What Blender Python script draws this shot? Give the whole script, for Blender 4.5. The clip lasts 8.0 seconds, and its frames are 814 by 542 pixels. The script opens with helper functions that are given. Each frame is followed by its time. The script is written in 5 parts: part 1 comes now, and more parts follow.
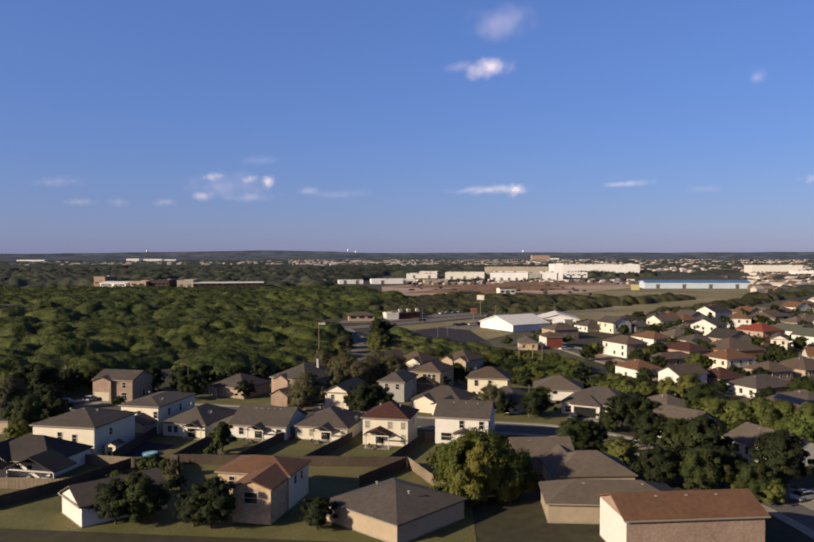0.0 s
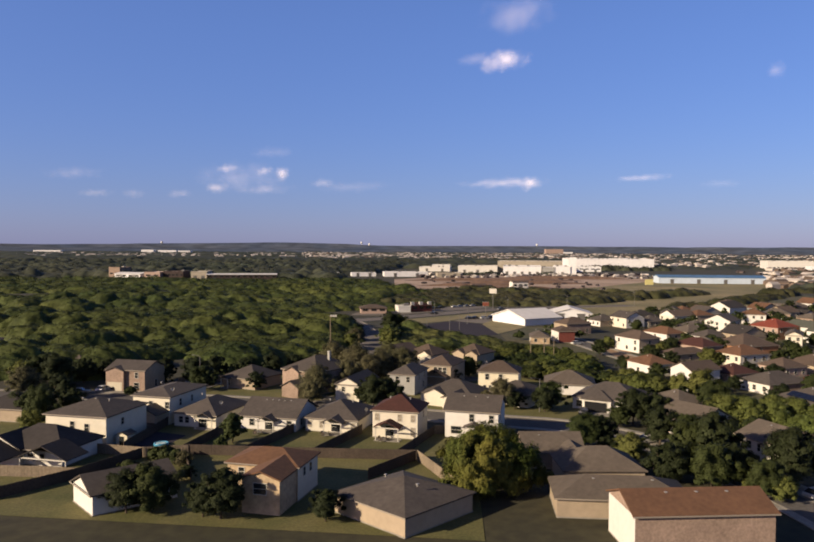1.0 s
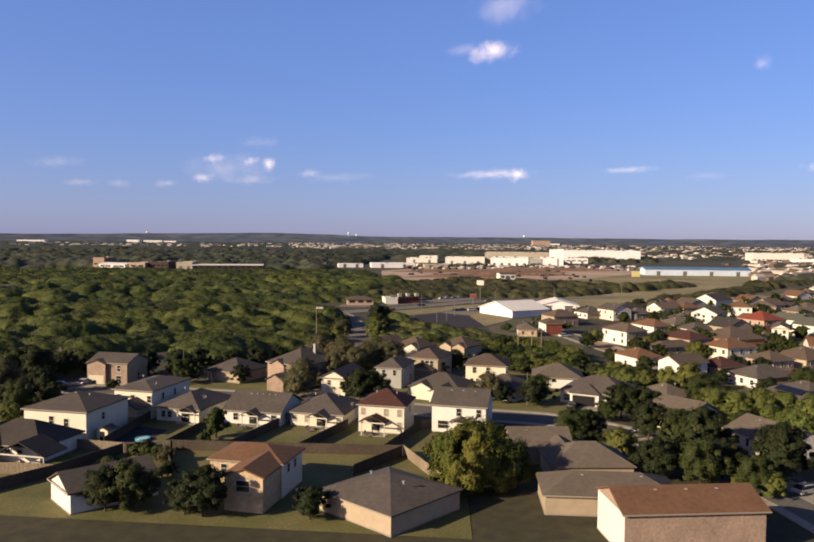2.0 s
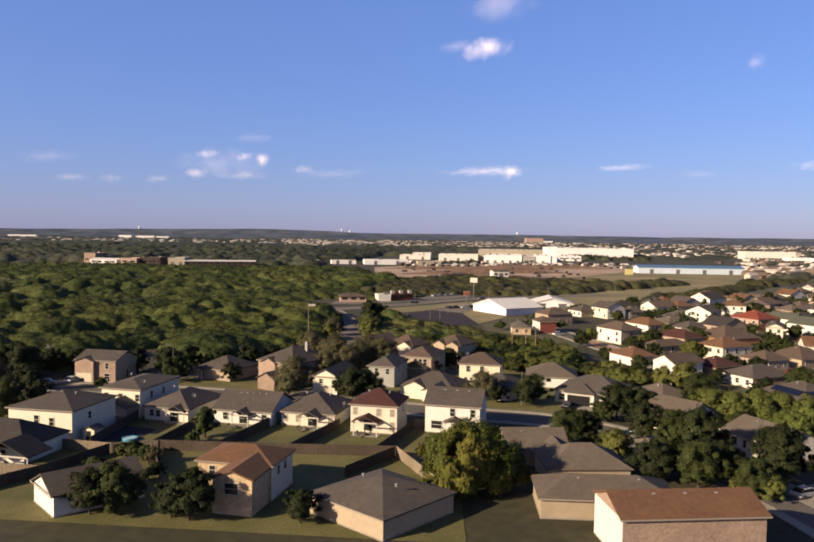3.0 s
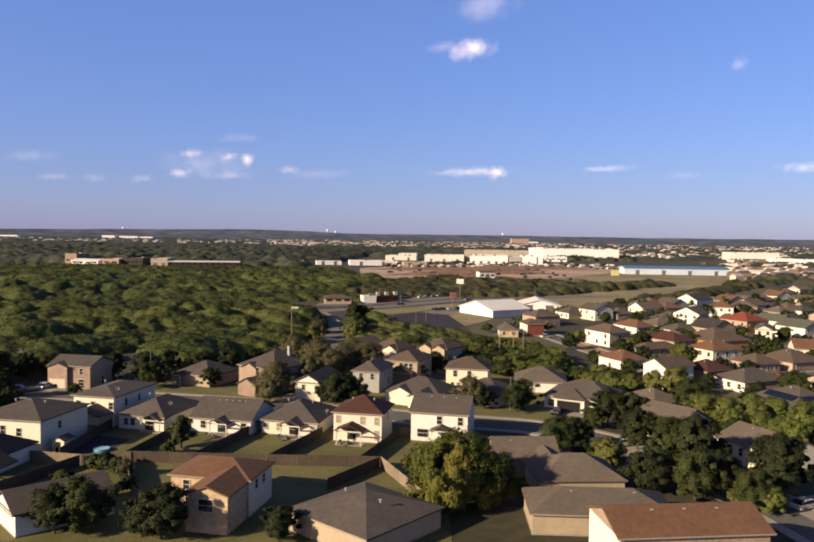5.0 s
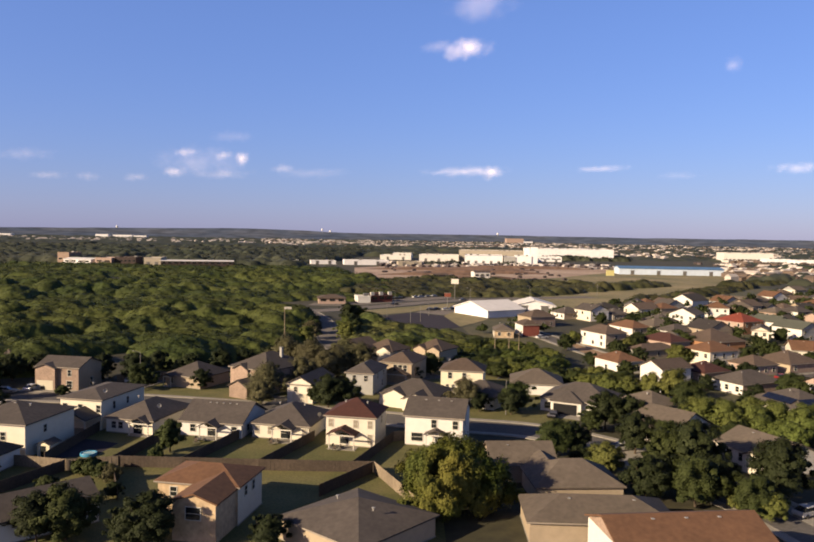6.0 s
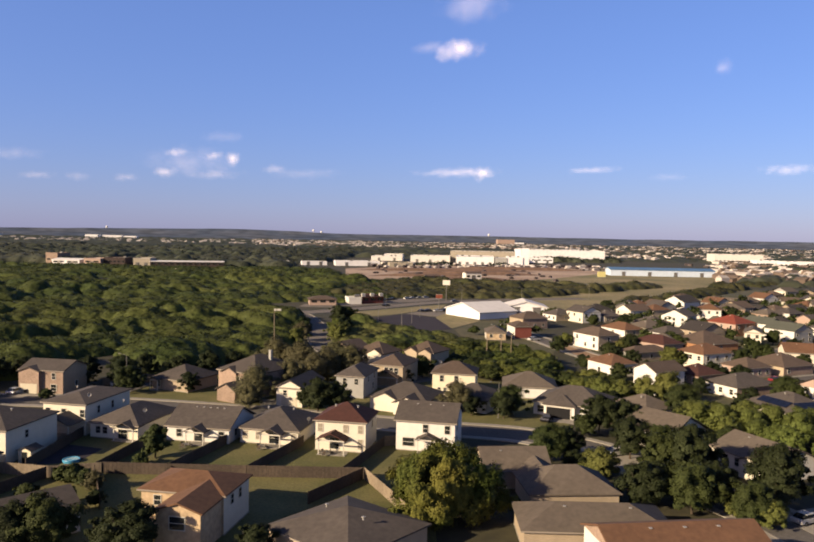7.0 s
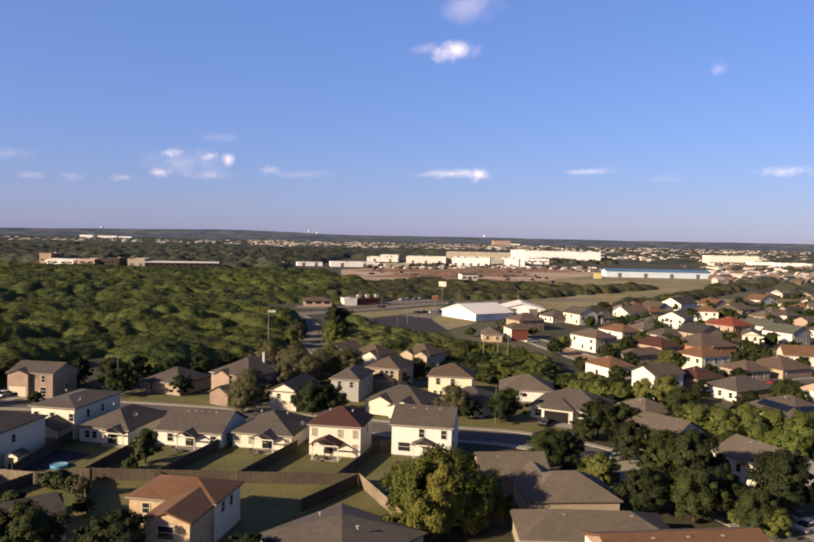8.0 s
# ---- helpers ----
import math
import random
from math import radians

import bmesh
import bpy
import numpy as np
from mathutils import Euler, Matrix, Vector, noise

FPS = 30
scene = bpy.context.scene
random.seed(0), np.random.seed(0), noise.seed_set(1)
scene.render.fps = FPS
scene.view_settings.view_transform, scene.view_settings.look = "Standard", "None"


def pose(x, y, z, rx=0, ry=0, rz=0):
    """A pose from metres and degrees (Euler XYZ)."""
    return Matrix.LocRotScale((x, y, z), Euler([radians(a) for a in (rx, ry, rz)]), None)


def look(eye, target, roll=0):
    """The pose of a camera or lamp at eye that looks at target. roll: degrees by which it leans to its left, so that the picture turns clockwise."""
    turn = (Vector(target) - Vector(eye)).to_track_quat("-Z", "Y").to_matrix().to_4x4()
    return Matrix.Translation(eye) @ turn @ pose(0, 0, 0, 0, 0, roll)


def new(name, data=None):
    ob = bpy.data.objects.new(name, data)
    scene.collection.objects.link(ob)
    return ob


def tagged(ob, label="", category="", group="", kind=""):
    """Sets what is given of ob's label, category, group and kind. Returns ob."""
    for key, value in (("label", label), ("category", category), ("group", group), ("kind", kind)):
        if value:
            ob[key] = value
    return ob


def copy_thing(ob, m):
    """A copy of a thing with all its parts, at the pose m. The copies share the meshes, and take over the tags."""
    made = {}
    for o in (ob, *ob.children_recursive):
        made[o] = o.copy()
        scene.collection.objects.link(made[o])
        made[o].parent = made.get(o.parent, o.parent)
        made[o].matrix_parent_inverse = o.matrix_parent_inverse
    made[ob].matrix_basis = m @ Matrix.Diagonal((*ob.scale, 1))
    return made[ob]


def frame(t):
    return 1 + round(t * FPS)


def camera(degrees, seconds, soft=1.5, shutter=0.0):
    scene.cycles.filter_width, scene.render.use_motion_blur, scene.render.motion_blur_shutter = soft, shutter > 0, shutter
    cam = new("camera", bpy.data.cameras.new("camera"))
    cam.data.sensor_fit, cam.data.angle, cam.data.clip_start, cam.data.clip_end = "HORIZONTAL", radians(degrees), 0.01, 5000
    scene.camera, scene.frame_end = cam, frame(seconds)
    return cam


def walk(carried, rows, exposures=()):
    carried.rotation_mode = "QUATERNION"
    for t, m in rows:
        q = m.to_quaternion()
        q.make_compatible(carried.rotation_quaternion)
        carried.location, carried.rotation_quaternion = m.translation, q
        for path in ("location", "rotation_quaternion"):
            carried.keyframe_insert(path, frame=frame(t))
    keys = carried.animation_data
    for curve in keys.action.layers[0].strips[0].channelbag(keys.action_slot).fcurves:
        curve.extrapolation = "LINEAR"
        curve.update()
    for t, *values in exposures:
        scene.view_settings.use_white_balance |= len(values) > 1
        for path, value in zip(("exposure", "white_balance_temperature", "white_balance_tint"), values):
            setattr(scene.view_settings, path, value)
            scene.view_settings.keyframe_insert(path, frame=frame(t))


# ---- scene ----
cam = camera(57.0, 8.0, soft=1.9)
PATH = [
    (0, (-2.175, -14.777, 36.844), (-2.1020, -12.7790, 36.7980), -0.1),
    (0.5, (-1.779, -15.017, 36.890), (-1.7490, -13.0180, 36.8340), 0.1),
    (1, (-1.747, -14.546, 36.851), (-1.7090, -12.5470, 36.7860), 0.3),
    (1.5, (-1.653, -13.534, 36.982), (-1.5977, -11.5361, 36.9035), 0.4),
    (3, (-1.628, -9.940, 37.126), (-1.5374, -7.9443, 37.0286), 0.8),
    (3.5, (-1.623, -8.786, 37.147), (-1.5298, -6.7904, 37.0491), 0.9),
    (4, (-1.456, -7.581, 37.175), (-1.3499, -5.5865, 37.0801), 1.0),
    (4.5, (-1.354, -6.261, 37.223), (-1.2335, -4.2665, 37.1282), 0.9),
    (6, (-1.054, -2.265, 37.362), (-0.9115, -0.2723, 37.2653), 1.0),
    (6.5, (-0.914, -1.000, 37.385), (-0.7571, 0.9913, 37.2931), 1.1),
    (7, (-0.887, 0.219, 37.398), (-0.7213, 2.2095, 37.3041), 1.1),
    (7.5, (-0.861, 1.442, 37.394), (-0.6894, 3.4323, 37.3024), 1.2),
    (8, (-0.726, 2.621, 37.388), (-0.5490, 4.6110, 37.2970), 1.2),
]
walk(cam, [(t, look(eye, target, roll)) for t, eye, target, roll in PATH],
     [(0.0, 0.72, 6050, 8), (1.0, 0.85, 6200, 10), (1.6, 1.02, 6350, 10), (3.0, 1.12, 6450, 10), (8.0, 1.16, 6500, 10)])

# ---------------------------------------------------------------- light
SUN_TO = 208.0      # degrees, counter-clockwise from +x, towards the sun
SUN_UP = 21.5
world = bpy.data.worlds.new("sky")
scene.world = world
world.use_nodes = True
wn = world.node_tree
sky = wn.nodes.new("ShaderNodeTexSky")
sky.sky_type, sky.sun_disc = "NISHITA", False
sky.sun_elevation, sky.sun_rotation = radians(SUN_UP), radians(90 - SUN_TO)
sky.altitude, sky.air_density, sky.dust_density, sky.ozone_density = 200, 1.0, 0.35, 6.0
deep = wn.nodes.new("ShaderNodeHueSaturation")
deep.inputs["Saturation"].default_value = 1.18
wn.links.new(sky.outputs[0], deep.inputs["Color"])
# the hazy late-afternoon air near the horizon
hazy = wn.nodes.new("ShaderNodeTexSky")
hazy.sky_type, hazy.sun_disc = "NISHITA", False
hazy.sun_elevation, hazy.sun_rotation = radians(SUN_UP), radians(90 - SUN_TO)
hazy.altitude, hazy.air_density, hazy.dust_density, hazy.ozone_density = 0, 1.0, 4.0, 4.0
tint = wn.nodes.new("ShaderNodeMix")
tint.data_type, tint.blend_type = "RGBA", "MULTIPLY"
tint.inputs["Factor"].default_value = 1.0
tint.inputs["B"].default_value = (1.10, 0.96, 1.16, 1)
wn.links.new(hazy.outputs[0], tint.inputs["A"])
haze = wn.nodes.new("ShaderNodeMix")
haze.data_type = "RGBA"
haze.inputs["Factor"].default_value = 0.40
wn.links.new(deep.outputs[0], haze.inputs["A"])
wn.links.new(tint.outputs["Result"], haze.inputs["B"])
warm = wn.nodes.new("ShaderNodeVectorMath")
warm.operation = "MULTIPLY_ADD"
warm.inputs[1].default_value, warm.inputs[2].default_value = (1.1, 0.8, 0.8), (0.60, 1.05, 2.65)
wn.links.new(haze.outputs["Result"], warm.inputs[0])
# the clear sky deepens towards the zenith
where = wn.nodes.new("ShaderNodeTexCoord")
height = wn.nodes.new("ShaderNodeSeparateXYZ")
wn.links.new(where.outputs["Generated"], height.inputs[0])
deepen = wn.nodes.new("ShaderNodeMapRange")
deepen.interpolation_type = "SMOOTHSTEP"
for slot, value in (("From Min", 0.25), ("From Max", 0.95), ("To Min", 1.0), ("To Max", 0.42)):
    deepen.inputs[slot].default_value = value
wn.links.new(height.outputs["Z"], deepen.inputs["Value"])
zenith = wn.nodes.new("ShaderNodeVectorMath")
zenith.operation = "SCALE"
wn.links.new(warm.outputs[0], zenith.inputs[0])
wn.links.new(deepen.outputs["Result"], zenith.inputs["Scale"])
wn.links.new(zenith.outputs[0], wn.nodes["Background"].inputs[0])
wn.nodes["Background"].inputs[1].default_value = 0.055
sun = new("sun", bpy.data.lights.new("sun", "SUN"))
sun.data.energy, sun.data.angle, sun.data.color = 5.0, radians(0.6), (1.0, 0.80, 0.575)
sun.matrix_world = look((0, 0, 300), (-math.cos(radians(SUN_TO)) * math.cos(radians(SUN_UP)), -math.sin(radians(SUN_TO)) * math.cos(radians(SUN_UP)), 300 - math.sin(radians(SUN_UP))))

# ---------------------------------------------------------------- materials


TONE = (0.50, 0.485, 0.43)     # scale of all paints against the bright light


def surface(name, base, rough=0.85, spread=0.25, grain=2.0, patch=0.08, bump=0.0, metal=0.0, second=None, rnd=0.0, island=0.0, spec=0.3):
    """A procedural surface: base colour broken up by noise at two scales (sizes in 1/m), an optional second tint, and variation by object or by island."""
    base = tuple(c * k for c, k in zip(base, TONE))
    second = second and tuple(c * k for c, k in zip(second, TONE))
    m = bpy.data.materials.new(name)
    m.use_nodes = True
    nt = m.node_tree
    b = nt.nodes["Principled BSDF"]
    b.inputs["Roughness"].default_value, b.inputs["Metallic"].default_value = rough, metal
    b.inputs["Specular IOR Level"].default_value = spec
    geo = nt.nodes.new("ShaderNodeNewGeometry")
    fine = nt.nodes.new("ShaderNodeTexNoise")
    fine.inputs["Scale"].default_value, fine.inputs["Detail"].default_value = grain, 3
    wide = nt.nodes.new("ShaderNodeTexNoise")
    wide.inputs["Scale"].default_value, wide.inputs["Detail"].default_value = patch, 4
    for n in (fine, wide):
        nt.links.new(geo.outputs["Position"], n.inputs["Vector"])
    mix = nt.nodes.new("ShaderNodeMix")
    mix.data_type = "RGBA"
    other = second or tuple(c * (1 - spread) for c in base)
    mix.inputs["A"].default_value, mix.inputs["B"].default_value = (*base, 1), (*other, 1)
    ramp = nt.nodes.new("ShaderNodeMapRange")
    ramp.inputs["From Min"].default_value, ramp.inputs["From Max"].default_value = 0.35, 0.65
    nt.links.new(wide.outputs["Fac"], ramp.inputs["Value"])
    nt.links.new(ramp.outputs["Result"], mix.inputs["Factor"])
    value = nt.nodes.new("ShaderNodeMapRange")
    value.inputs["From Min"].default_value, value.inputs["From Max"].default_value = 0.3, 0.7
    value.inputs["To Min"].default_value, value.inputs["To Max"].default_value = 1 - spread, 1 + spread
    nt.links.new(fine.outputs["Fac"], value.inputs["Value"])
    last = value.outputs["Result"]
    for amount, socket in ((rnd, "object"), (island, "island")):
        if amount:
            if socket == "object":
                src = nt.nodes.new("ShaderNodeObjectInfo").outputs["Random"]
            else:
                src = geo.outputs["Random Per Island"]
            r = nt.nodes.new("ShaderNodeMapRange")
            r.inputs["To Min"].default_value, r.inputs["To Max"].default_value = 1 - amount, 1 + amount
            nt.links.new(src, r.inputs["Value"])
            mul = nt.nodes.new("ShaderNodeMath")
            mul.operation = "MULTIPLY"
            nt.links.new(last, mul.inputs[0])
            nt.links.new(r.outputs["Result"], mul.inputs[1])
            last = mul.outputs[0]
    scaled = nt.nodes.new("ShaderNodeVectorMath")
    scaled.operation = "SCALE"
    nt.links.new(mix.outputs["Result"], scaled.inputs[0])
    nt.links.new(last, scaled.inputs["Scale"])
    nt.links.new(scaled.outputs[0], b.inputs["Base Color"])
    if bump:
        bp = nt.nodes.new("ShaderNodeBump")
        bp.inputs["Strength"].default_value, bp.inputs["Distance"].default_value = bump, 0.1
        nt.links.new(fine.outputs["Fac"], bp.inputs["Height"])
        nt.links.new(bp.outputs[0], b.inputs["Normal"])
    return m


def leafy(name, base, second, island=0.2, patch=0.03, grain=0.6, spread=0.12):
    """Foliage: two greens in patches, each clump of its own tone, a little light through the leaf."""
    m = surface(name, base, 0.75, spread, grain, patch, second=second, island=island, rnd=0.15, spec=0.12)
    return m


WALL = {
    "cream": surface("cream_siding", (0.98, 0.92, 0.78), 0.8, 0.05, 1.2, 0.3, rnd=0.03),
    "yellow": surface("yellow_siding", (1.04, 0.96, 0.74), 0.8, 0.05, 1.2, 0.3),
    "white": surface("white_siding", (0.98, 0.96, 0.92), 0.8, 0.05, 1.2, 0.3),
    "tan": surface("tan_siding", (0.55, 0.45, 0.33), 0.85, 0.08, 1.2, 0.3, rnd=0.1),
    "brick": surface("brown_brick", (0.46, 0.34, 0.27), 0.9, 0.2, 3.0, 0.4, bump=0.2, rnd=0.12),
    "stone": surface("tan_limestone", (0.76, 0.58, 0.38), 0.9, 0.25, 1.6, 0.4, bump=0.3),
    "pink": surface("pink_siding", (0.58, 0.43, 0.36), 0.85, 0.08, 1.2, 0.3),
    "grey": surface("grey_siding", (0.50, 0.50, 0.49), 0.85, 0.08, 1.2, 0.3),
    "orange": surface("orange_brown_brick", (0.56, 0.29, 0.15), 0.9, 0.2, 3.0, 0.4, rnd=0.08),
    # dark brick of the works, with the fronts' shade put into the colour
    "umber": surface("shade_darkened_brick", (0.085, 0.06, 0.055), 0.9, 0.2, 0.5, 0.1),
    "red": surface("red_brick", (0.27, 0.078, 0.058), 0.9, 0.15, 3.0, 0.4),
    "metal": surface("white_metal_cladding", (1.16, 1.16, 1.20), 0.6, 0.06, 0.3, 0.05),
    "paleblue": surface("pale_blue_cladding", (0.78, 0.92, 1.12), 0.6, 0.06, 0.3, 0.05),
    "concrete": surface("buff_concrete", (0.58, 0.52, 0.42), 0.85, 0.1, 0.4, 0.05),
}
ROOF = {
    "grey": surface("grey_brown_shingles", (0.120, 0.102, 0.090), 0.95, 0.16, 1.5, 0.25, bump=0.25, rnd=0.12),
    "dark": surface("dark_shingles", (0.058, 0.050, 0.046), 0.95, 0.16, 1.5, 0.25, bump=0.25, rnd=0.1),
    "tan": surface("tan_shingles", (0.168, 0.138, 0.110), 0.95, 0.14, 1.5, 0.25, bump=0.25, rnd=0.12),
    "brown": surface("brown_shingles", (0.142, 0.103, 0.078), 0.95, 0.15, 1.5, 0.25, bump=0.25, rnd=0.12),
    "orange": surface("rust_orange_shingles", (0.215, 0.112, 0.060), 0.95, 0.15, 1.5, 0.25, bump=0.25),
    "maroon": surface("maroon_shingles", (0.095, 0.036, 0.026), 0.95, 0.15, 1.5, 0.25, bump=0.25),
    "red": surface("red_shingles", (0.30, 0.07, 0.04), 0.95, 0.15, 1.5, 0.25),
    "green": surface("grey_green_shingles", (0.13, 0.14, 0.11), 0.95, 0.12, 1.5, 0.25),
    "white": surface("pale_roof_membrane", (1.0, 0.98, 0.98), 0.8, 0.06, 0.3, 0.05),
    "blue": surface("blue_metal_roof", (0.15, 0.30, 0.52), 0.5, 0.15, 0.2, 0.03, metal=0.1),
}
TRIM = surface("white_trim_paint", (0.78, 0.75, 0.68), 0.6, 0.04, 2, 0.4)
EAVE = surface("tan_eave_board", (0.40, 0.35, 0.29), 0.7, 0.06, 2, 0.4)
DOOR = surface("cream_garage_door_paint", (0.78, 0.72, 0.58), 0.6, 0.04, 2, 0.4)
GLASS = surface("dark_window_glass", (0.035, 0.04, 0.045), 0.08, 0.2, 0.4, 0.3, spec=0.6)
DARK = surface("painted_garage_shade", (0.012, 0.012, 0.013), 0.9)
BLIND = surface("window_with_pale_blinds", (0.46, 0.41, 0.33), 0.25, 0.08, 4, 0.4, spec=0.5)
WOOD = surface("weathered_fence_wood", (0.125, 0.095, 0.072), 0.9, 0.22, 3.0, 0.25, island=0.2, rnd=0.12)
PALEWOOD = surface("new_fence_wood", (0.36, 0.29, 0.21), 0.9, 0.2, 3.0, 0.25, island=0.2, rnd=0.12)
BARK = surface("bark", (0.12, 0.09, 0.065), 0.95, 0.3, 4, 0.6, bump=0.5)
ASPHALT = surface("street_asphalt", (0.19, 0.178, 0.17), 0.95, 0.15, 1.5, 0.08, spec=0.1)
# asphalt of the lots; also the painted shade on the pool yard
LOT = surface("asphalt_and_yard_shade", (0.075, 0.070, 0.090), 1.0, 0.12, 1.0, 0.05, spec=0.05)
PALEROAD = surface("sun_bleached_asphalt", (0.27, 0.245, 0.225), 0.95, 0.15, 1.0, 0.04, spec=0.1)
CONC = surface("pale_concrete", (0.42, 0.39, 0.34), 0.9, 0.12, 1.2, 0.1)
LAWN = surface("lawn_grass", (0.125, 0.132, 0.034), 0.95, 0.25, 2.5, 0.12, second=(0.205, 0.186, 0.066), bump=0.4)
DRY = surface("dry_field_grass", (0.40, 0.325, 0.165), 0.95, 0.25, 0.4, 0.02, second=(0.20, 0.19, 0.075))
DIRT = surface("graded_dirt", (0.64, 0.50, 0.38), 0.95, 0.2, 0.3, 0.015, second=(0.42, 0.29, 0.20))
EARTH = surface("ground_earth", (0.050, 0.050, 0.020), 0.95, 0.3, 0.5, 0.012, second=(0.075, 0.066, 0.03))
STEEL = surface("galvanised_steel", (0.28, 0.27, 0.26), 0.5, 0.1, 2, 0.3, metal=0.4)
CHROME = surface("vent_metal", (0.62, 0.60, 0.56), 0.45, 0.1, 2, 0.3, metal=0.3)
RUBBER = surface("tyre_rubber", (0.02, 0.02, 0.02), 0.9)
BLUEPVC = surface("blue_pool_liner", (0.10, 0.42, 0.72), 0.4, 0.08, 2, 0.5)
WATER = surface("pool_water", (0.16, 0.50, 0.74), 0.08, 0.1, 1.5, 0.4, spec=0.5)
SOLAR = surface("solar_cell_glass", (0.012, 0.016, 0.036), 0.4, 0.15, 2, 0.3, spec=0.25)
SIGNRED = surface("red_sign_paint", (0.50, 0.16, 0.09), 0.5, 0.05)
SIGNYEL = surface("yellow_sign_paint", (1.1, 1.0, 0.42), 0.5, 0.05)
# the blue of distance haze is mixed into the hill colour
FARHILL = surface("haze_tinted_hills", (0.112, 0.146, 0.222), 1.0, 0.3, 0.012, 0.004, second=(0.155, 0.178, 0.232), spec=0.0)
LEAF = {
    "oak": leafy("oak_leaves", (0.039, 0.056, 0.016), (0.056, 0.070, 0.020), 0.22),
    "big": leafy("big_oak_leaves", (0.072, 0.100, 0.018), (0.155, 0.146, 0.028), 0.18, 0.12),
    "light": leafy("light_green_leaves", (0.115, 0.150, 0.036), (0.160, 0.166, 0.045), 0.2),
    "brush": leafy("brush_leaves", (0.082, 0.106, 0.030), (0.120, 0.126, 0.042), 0.2, 0.05),
    "dark": leafy("dark_green_leaves", (0.027, 0.039, 0.014), (0.038, 0.049, 0.017), 0.25),
    "brown": leafy("dry_brown_leaves", (0.138, 0.126, 0.068), (0.110, 0.112, 0.052), 0.25),
    "woods": leafy("woodland_leaves", (0.056, 0.079, 0.020), (0.100, 0.116, 0.032), 0.13, 0.022, 0.15, 0.30),
    "scrub": leafy("olive_scrub_leaves", (0.058, 0.064, 0.026), (0.086, 0.082, 0.038), 0.3, 0.03, 0.15, 0.35),
    # greyer and bluer than the near woods: distance haze painted into the leaves
    "far": leafy("haze_tinted_far_leaves", (0.060, 0.074, 0.050), (0.084, 0.090, 0.062), 0.1, 0.004, 0.05, 0.3),
}

# ---------------------------------------------------------------- mesh tools


def part(name, bm, material, parent, label=""):
    """Links a bmesh, or a mesh that is shared already, as one mesh object under parent."""
    if isinstance(bm, bmesh.types.BMesh):
        me = bpy.data.meshes.new(name)
        bmesh.ops.recalc_face_normals(bm, faces=bm.faces)
        bm.to_mesh(me)
        bm.free()
    else:
        me = bm
    if material and not me.materials:
        me.materials.append(material)
    ob = new(name, me)
    if parent:
        ob.parent = parent
    if label:
        ob["label"] = label
    return ob


def box(bm, x0, y0, z0, x1, y1, z1):
    """A box added to bm."""
    v = [bm.verts.new((x, y, z)) for z in (z0, z1) for x, y in ((x0, y0), (x1, y0), (x1, y1), (x0, y1))]
    for f in ((0, 3, 2, 1), (4, 5, 6, 7), (0, 1, 5, 4), (1, 2, 6, 5), (2, 3, 7, 6), (3, 0, 4, 7)):
        bm.faces.new([v[i] for i in f])
    return v


def boxes(*list_of_boxes):
    bm = bmesh.new()
    for b in list_of_boxes:
        box(bm, *b)
    return bm


def solid(points, faces):
    bm = bmesh.new()
    v = [bm.verts.new(p) for p in points]
    for f in faces:
        bm.faces.new([v[i] for i in f])
    return bm


def tube(bm, path, radii, sides=8):
    """A tapered tube along a path of points."""
    rings = []
    for i, (p, r) in enumerate(zip(path, radii)):
        p = Vector(p)
        a = Vector(path[min(i + 1, len(path) - 1)]) - Vector(path[max(i - 1, 0)])
        q = a.normalized().to_track_quat("Z", "Y")
        rings.append([bm.verts.new(p + q @ Vector((r * math.cos(2 * math.pi * k / sides), r * math.sin(2 * math.pi * k / sides), 0))) for k in range(sides)])
    for lo, hi in zip(rings, rings[1:]):
        for k in range(sides):
            bm.faces.new((lo[k], lo[(k + 1) % sides], hi[(k + 1) % sides], hi[k]))
    bm.faces.new(rings[0][::-1])
    bm.faces.new(rings[-1])
    return bm


def thing(name, x, y, ang, label, category, group="", z=0.0):
    e = new(name)
    e.empty_display_size = 0.5
    e.matrix_world = pose(x, y, z, 0, 0, ang)
    return tagged(e, label, category, group)


def sheet(name, outline, z, material, label, thick=0.0, category="ground"):
    """A flat sheet of ground with that outline, as part of the setting."""
    bm = bmesh.new()
    f = bm.faces.new([bm.verts.new((x, y, z)) for x, y in outline])
    if thick:
        r = bmesh.ops.extrude_face_region(bm, geom=[f])
        for v in r["geom"]:
            if isinstance(v, bmesh.types.BMVert):
                v.co.z -= thick
    ob = part(name, bm, material, None)
    return tagged(ob, label, category, kind="structure")


def offset_line(path, off):
    """The path moved sideways (to its right for positive off)."""
    out = []
    for i, p in enumerate(path):
        a = Vector(path[min(i + 1, len(path) - 1)]) - Vector(path[max(i - 1, 0)])
        a.normalize()
        out.append((p[0] + a.y * off, p[1] - a.x * off))
    return out


